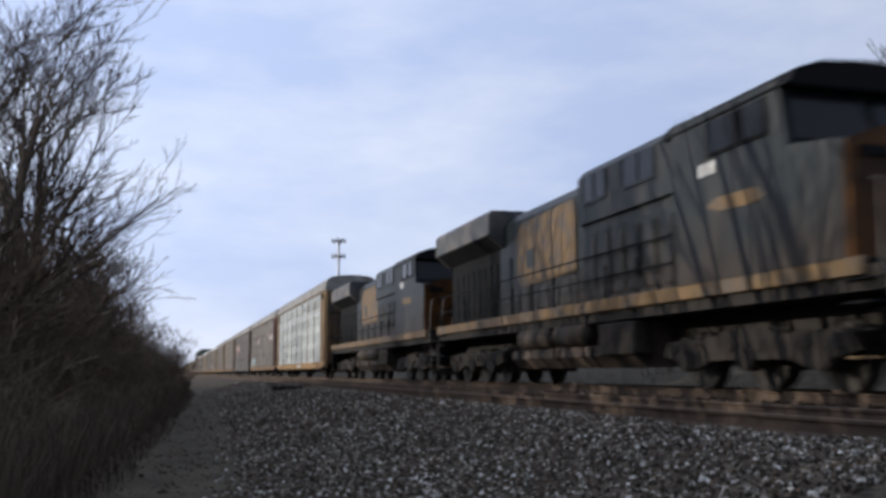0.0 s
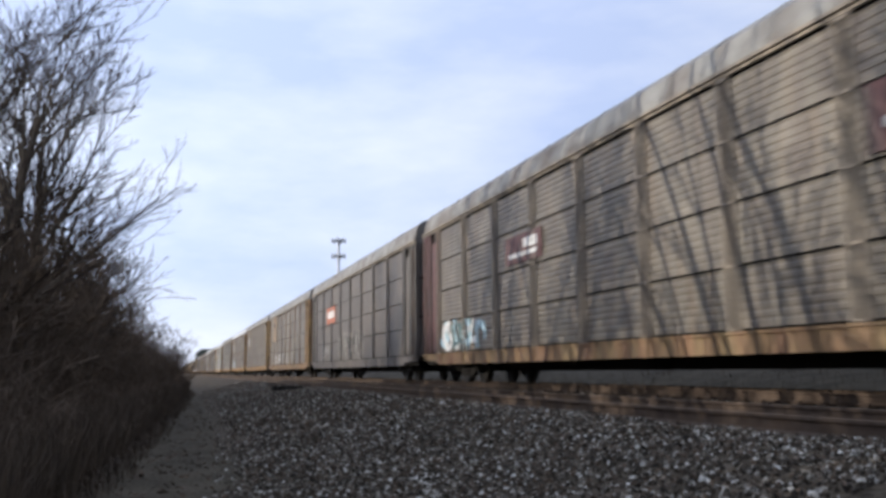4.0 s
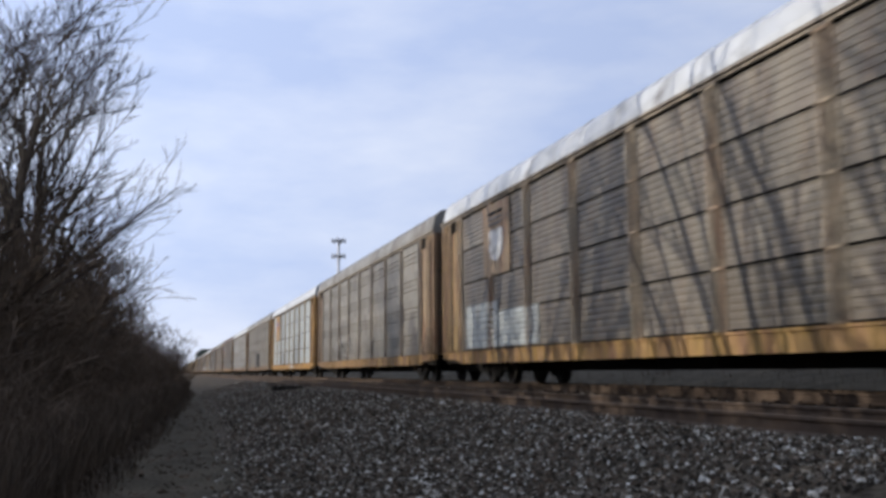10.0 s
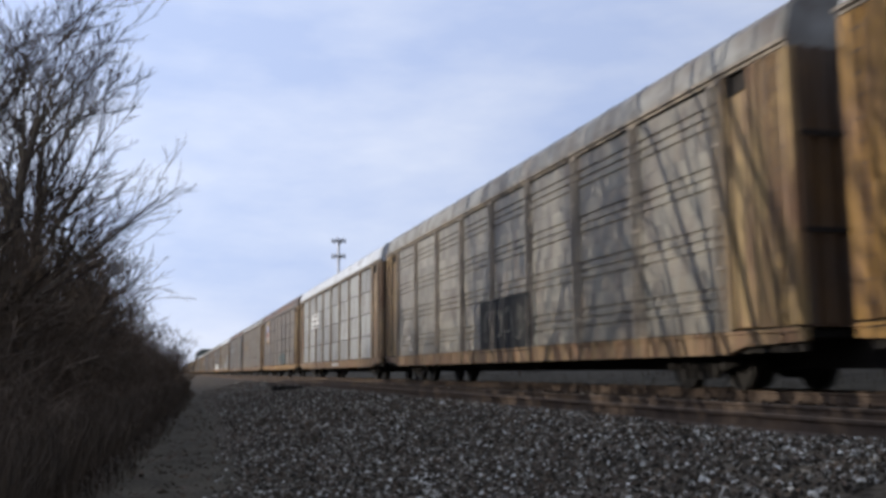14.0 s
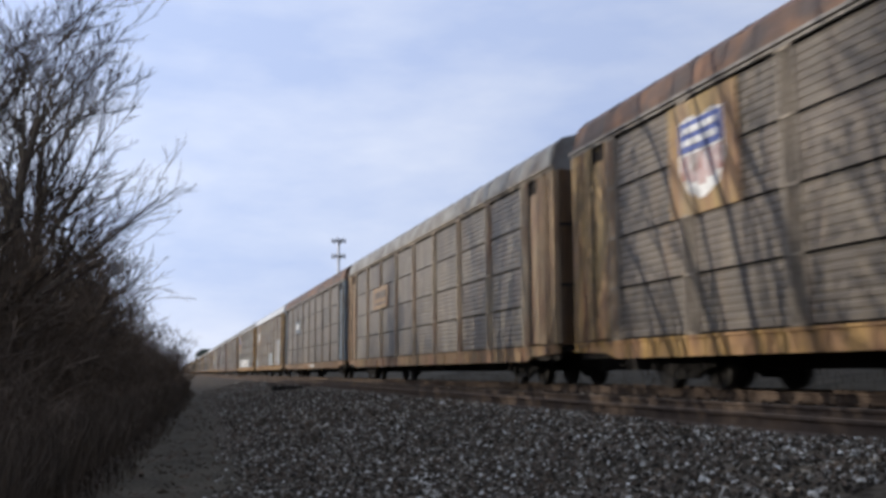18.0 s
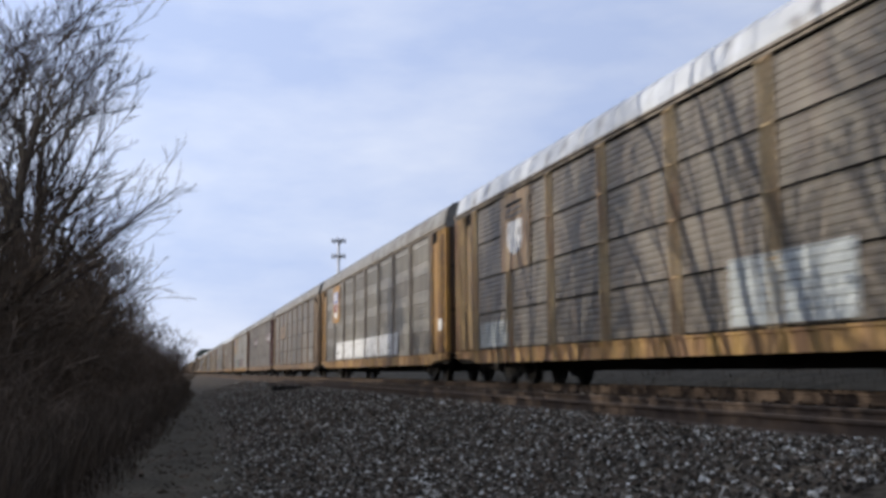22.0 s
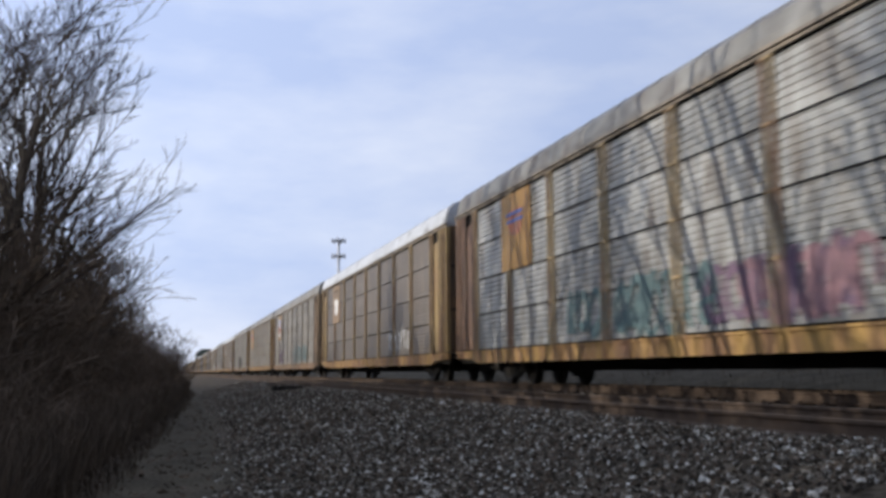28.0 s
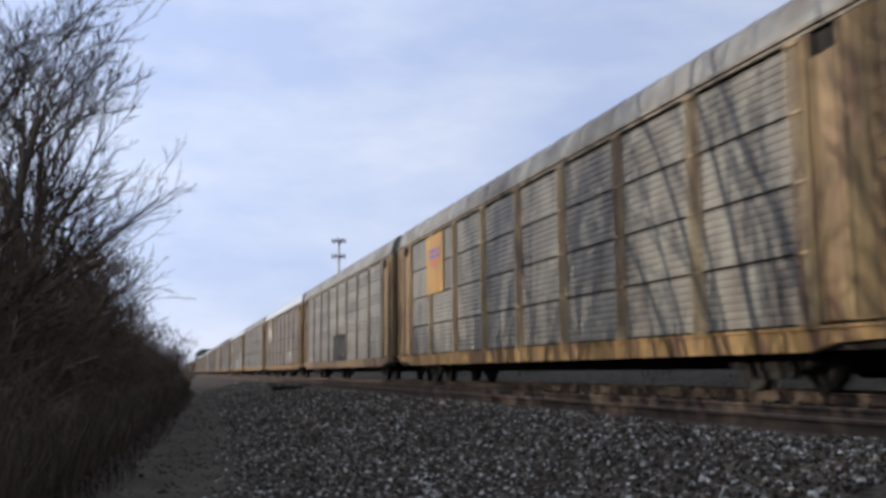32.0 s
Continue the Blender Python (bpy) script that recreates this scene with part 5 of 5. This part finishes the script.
# unseen tall shrubs added to keep the sun off the ballast
for i in range(22):
    set_tree(SHRUB_KINDS[2], False, rng.uniform(-6.4, -3.9), 4.5 + 12.5 * i / 22, rng.uniform(0, 360), rng.uniform(0.8, 0.98))
# low growth spills out to the edge of the path
for i in range(70):
    y = 8.5 + 42 * (i / 70) ** 1.4
    set_tree(SHRUB_KINDS[rng.choice((3, 3, 1))], False, brush_edge(y) - rng.uniform(0.25, 1.9), y, rng.uniform(0, 360), rng.uniform(0.38, 0.72), i % 5 != 4)
# the edge of the thicket where the path runs out of sight
for i in range(16):
    y = 36 + 40 * i / 16
    set_tree(SHRUB_KINDS[rng.choice((0, 0, 1))], False, brush_edge(y) - rng.uniform(0.7, 1.4), y, rng.uniform(0, 360), rng.uniform(0.78, 0.98))
# the back of the thicket farther along, which shades the track
for i in range(36):
    y = 42 + 110 * (i / 36) ** 1.2
    set_tree(SHRUB_KINDS[2], False, brush_edge(y) - rng.uniform(4.2, 7.5), y, rng.uniform(0, 360), rng.uniform(0.8, 1.0), i % 2 == 0)
# the thicket drawn on, unseen, beside and behind the camera, to shade the ballast
for i in range(26):
    y = -8 + 20 * i / 26
    set_tree(SHRUB_KINDS[rng.choice((0, 0, 1, 2))], False, brush_edge(y) - rng.uniform(2.6, 5.5), y, rng.uniform(0, 360), rng.uniform(0.8, 1.05), i % 2 == 0)
for i in range(16):
    y = -6 + 10.5 * i / 16
    set_tree(SHRUB_KINDS[rng.choice((1, 3))], False, brush_edge(y) - rng.uniform(1.6, 2.8), y, rng.uniform(0, 360), rng.uniform(0.85, 1.05), i % 2 == 0)
for i in range(32):
    set_tree(SHRUB_KINDS[rng.choice((1, 3))], False, rng.uniform(18.5, 21.5), 1 + 70 * (i / 32) ** 1.3, rng.uniform(0, 360), rng.uniform(0.6, 0.9), i % 3 == 0)
for i in range(24):
    y = 2 + 130 * (i / 24) ** 1.4
    set_tree(SHRUB_KINDS[rng.choice((0, 1, 3))], False, rng.uniform(19.5, 23.0), y, rng.uniform(0, 360), rng.uniform(0.7, 1.0), i % 2 == 0)


# dead grass along the brush
def build_grass():
    rng = random.Random(9)
    g = Geo()
    for _ in range(24000):
        if rng.random() < 0.7:
            y = 6 + 60 * rng.random() ** 1.6
            x = brush_edge(y) - abs(rng.gauss(0.1, 1.3)) + 0.25 + 0.3 * rng.random()
        else:
            y = 2 + 60 * rng.random()
            x = rng.uniform(13.4, 19.0)
        z = ground_z(x, y)
        h, a, le = rng.uniform(0.05, 0.26), rng.uniform(0, 6.283), rng.uniform(0.05, 0.25)
        w = 0.006
        dx, dy = math.cos(a), math.sin(a)
        k = len(g.v)
        g.v += [(x - dy * w, y + dx * w, z - 0.02), (x + dy * w, y - dx * w, z - 0.02), (x + dx * le * .4 + dy * w * .7, y + dy * le * .4 - dx * w * .7, z + h * .7), (x + dx * le * .4 - dy * w * .7, y + dy * le * .4 + dx * w * .7, z + h * .7),
                (x + dx * le, y + dy * le, z + h)]
        g.f += [(k, k + 1, k + 2, k + 3), (k + 3, k + 2, k + 4)]
    for _ in range(16000):
        y = 7 + 75 * rng.random() ** 1.5
        x = brush_edge(y) + 0.12 - abs(rng.gauss(0, 0.75))
        z, h, a = ground_z(x, y), rng.uniform(0.25, 0.95), rng.uniform(0, 6.283)
        le, w = h * rng.uniform(0.1, 0.5), 0.006 + 0.00012 * y
        dx, dy = math.cos(a), math.sin(a)
        k = len(g.v)
        g.v += [(x - w, y, z - 0.02), (x + w, y, z - 0.02), (x + dx * le * .4 + w * .7, y + dy * le * .4, z + h * .6), (x + dx * le * .4 - w * .7, y + dy * le * .4, z + h * .6), (x + dx * le, y + dy * le, z + h)]
        g.f += [(k, k + 1, k + 2, k + 3), (k + 3, k + 2, k + 4)]
    ob = new("dry_grass", g.mesh("dry_grass", M_GRASS))
    tagged(ob, "dead tan grass along the edge of the brush", "grass", kind="stuff")


build_grass()


def build_litter():
    """Fallen leaves and bits of stick on the path and the foot of the bank."""
    rng = random.Random(14)
    g = Geo()
    for _ in range(2400):
        y = 6 + 34 * rng.random() ** 1.5
        x = rng.uniform(brush_edge(y) - 1.2, ballast_edge(y) + 0.6)
        if x > ballast_edge(y) - 0.3 and rng.random() < 0.6:
            continue
        c = Vector((x, y, ground_z(x, y) + 0.012))
        q = Euler((rng.uniform(-.5, .5), rng.uniform(-.5, .5), rng.uniform(0, 6.3))).to_matrix()
        r, w = rng.uniform(0.02, 0.055), rng.uniform(0.3, 0.7)
        k = len(g.v)
        g.v += [tuple(c + q @ Vector((px * r, py * r * w, 0.012 * pz))) for px, py, pz in ((-1, 0, 0), (-.2, -1, 1), (1, -.1, 0), (.1, 1, 1))]
        g.f.append((k, k + 1, k + 2, k + 3))
    tagged(new("leaf_litter", g.mesh("leaf_litter", M_LEAF)), "fallen brown leaves scattered over the dirt path", "leaves", kind="stuff")


build_litter()


# ---- far things ----
def cell_tower():
    t = thing("cell_tower", "slim grey steel cell tower with two antenna arrays", "tower", at=(53.0, 310.0, ground_z(53, 310)))
    part("mast", Geo().prism([(0.42 * math.cos(i * 0.785), 0.42 * math.sin(i * 0.785)) for i in range(8)], 0, 44.5, "z"), M_POLE, t)
    for z in (38.3, 43.5):
        part("platform", Geo().box(-1.9, 1.9, -1.9, 1.9, z - 0.15, z + 0.1), M_POLE, t)
        for i in range(6):
            a = i * math.pi / 3
            x, y = 2.2 * math.cos(a), 2.2 * math.sin(a)
            part("antenna", Geo().soft_box(x - 0.22, x + 0.22, y - 0.15, y + 0.15, z - 0.7, z + 0.9, 0.05), M_POLE, t)


cell_tower()


def evergreen(x, y, h, w):
    rng = random.Random(3)
    t = thing("distant_tree", "dark rounded distant tree beyond the train", "tree", at=(x, y, ground_z(x, y)))
    part("trunk", Geo().tube([(0, 0, 0), (0.2, 0, h * 0.5), (0, 0, h * 0.8)], [0.5, 0.35, 0.15], 8), M_BARK, t)
    g = Geo()
    for _ in range(900):
        a, zz = rng.uniform(0, 6.283), rng.uniform(0.3, 1.0)
        rr = w * math.sqrt(max(0.0, 1 - ((zz - 0.62) / 0.40) ** 2)) * rng.uniform(0.3, 1.05)
        c = Vector((rr * math.cos(a), rr * math.sin(a), zz * h))
        q = Euler((rng.uniform(0, 6), rng.uniform(0, 6), 0)).to_matrix()
        k = len(g.v)
        s = rng.uniform(0.4, 0.9)
        g.v += [tuple(c + q @ Vector(v) * s) for v in ((-1, -.5, 0), (1, -.4, .1), (.8, .6, 0), (-.7, .7, .2))]
        g.f.append((k, k + 1, k + 2, k + 3))
    part("crown", g, M_DARKGREEN, t)


evergreen(18.5, 560.0, 13.5, 6.0)


def utility_pole(x, y, h):
    p = thing("utility_pole", "old bare timber utility pole", "utility pole", "poles along the track", at=(x, y, ground_z(x, y)))
    part("pole", Geo().tube([(0, 0, -0.3), (0, 0, h)], [0.12, 0.08], 10), M_WOODPOLE, p)
    part("pole_cap", Geo().tube([(0, 0, h - 0.02), (0, 0, h + 0.08)], [0.1, 0.04], 10), M_WOODPOLE, p)
    return p


utility_pole(2.3, 235.0, 9.5)

scrap = thing("timber_scrap", "dark piece of scrap timber lying on the ballast", "timber", at=(4.0, 34.0, ground_z(4.0, 34.0) + 0.06), rz=1.2)
part("baulk", Geo().soft_box(-0.1, 0.1, -0.55, 0.55, -0.08, 0.08, 0.02), M_UNDER, scrap)

weed = thing("green_weed", "small yellow-green weed at the foot of the brush", "plant", at=(-1.75, 11.5, ground_z(-1.75, 11.5)))
rng = random.Random(21)
leaves = Geo()
for _ in range(90):
    a, r, z = rng.uniform(0, 6.283), rng.uniform(0.02, 0.3), rng.uniform(0.03, 0.4)
    c = Vector((r * math.cos(a), r * math.sin(a), z))
    q = Euler((rng.uniform(-.8, .8), rng.uniform(-.8, .8), a)).to_matrix()
    k = len(leaves.v)
    leaves.v += [tuple(c + q @ Vector(v)) for v in ((0, 0, 0), (.05, -.025, .01), (.11, 0, 0), (.05, .025, .01))]
    leaves.f.append((k, k + 1, k + 2, k + 3))
part("leaves", leaves, M_GREEN, weed)


# ---- how the train moves ----
def motions():
    times = [0, 1, 2, 3.5, 5, 7, 10, 13, 16, 19, 22, 25, 28, 30, 32]
    offsets = {}
    for ob, offset in TRAIN:
        offsets[ob] = offset
        walk(ob, [(t, pose(TRAIN_X, train_y(t) + offset, TRAIN_Z)) for t in times])
    # the wheels roll while their car goes by
    for ws, car, a, r in WHEELS:
        rolls = [n / FPS for n in range(32 * FPS + 1) if -45 < train_y(n / FPS) + offsets[car] < 38]
        if not rolls:
            continue
        rows = [(t, pose(0, a, r, math.degrees((train_y(rolls[0]) - train_y(t)) / r))) for t in rolls]
        if rolls[0] > 0:
            rows.insert(0, (0.0, rows[0][1]))
        if rolls[-1] < 32:
            rows.append((32.0, rows[-1][1]))
        walk(ws, rows)


motions()
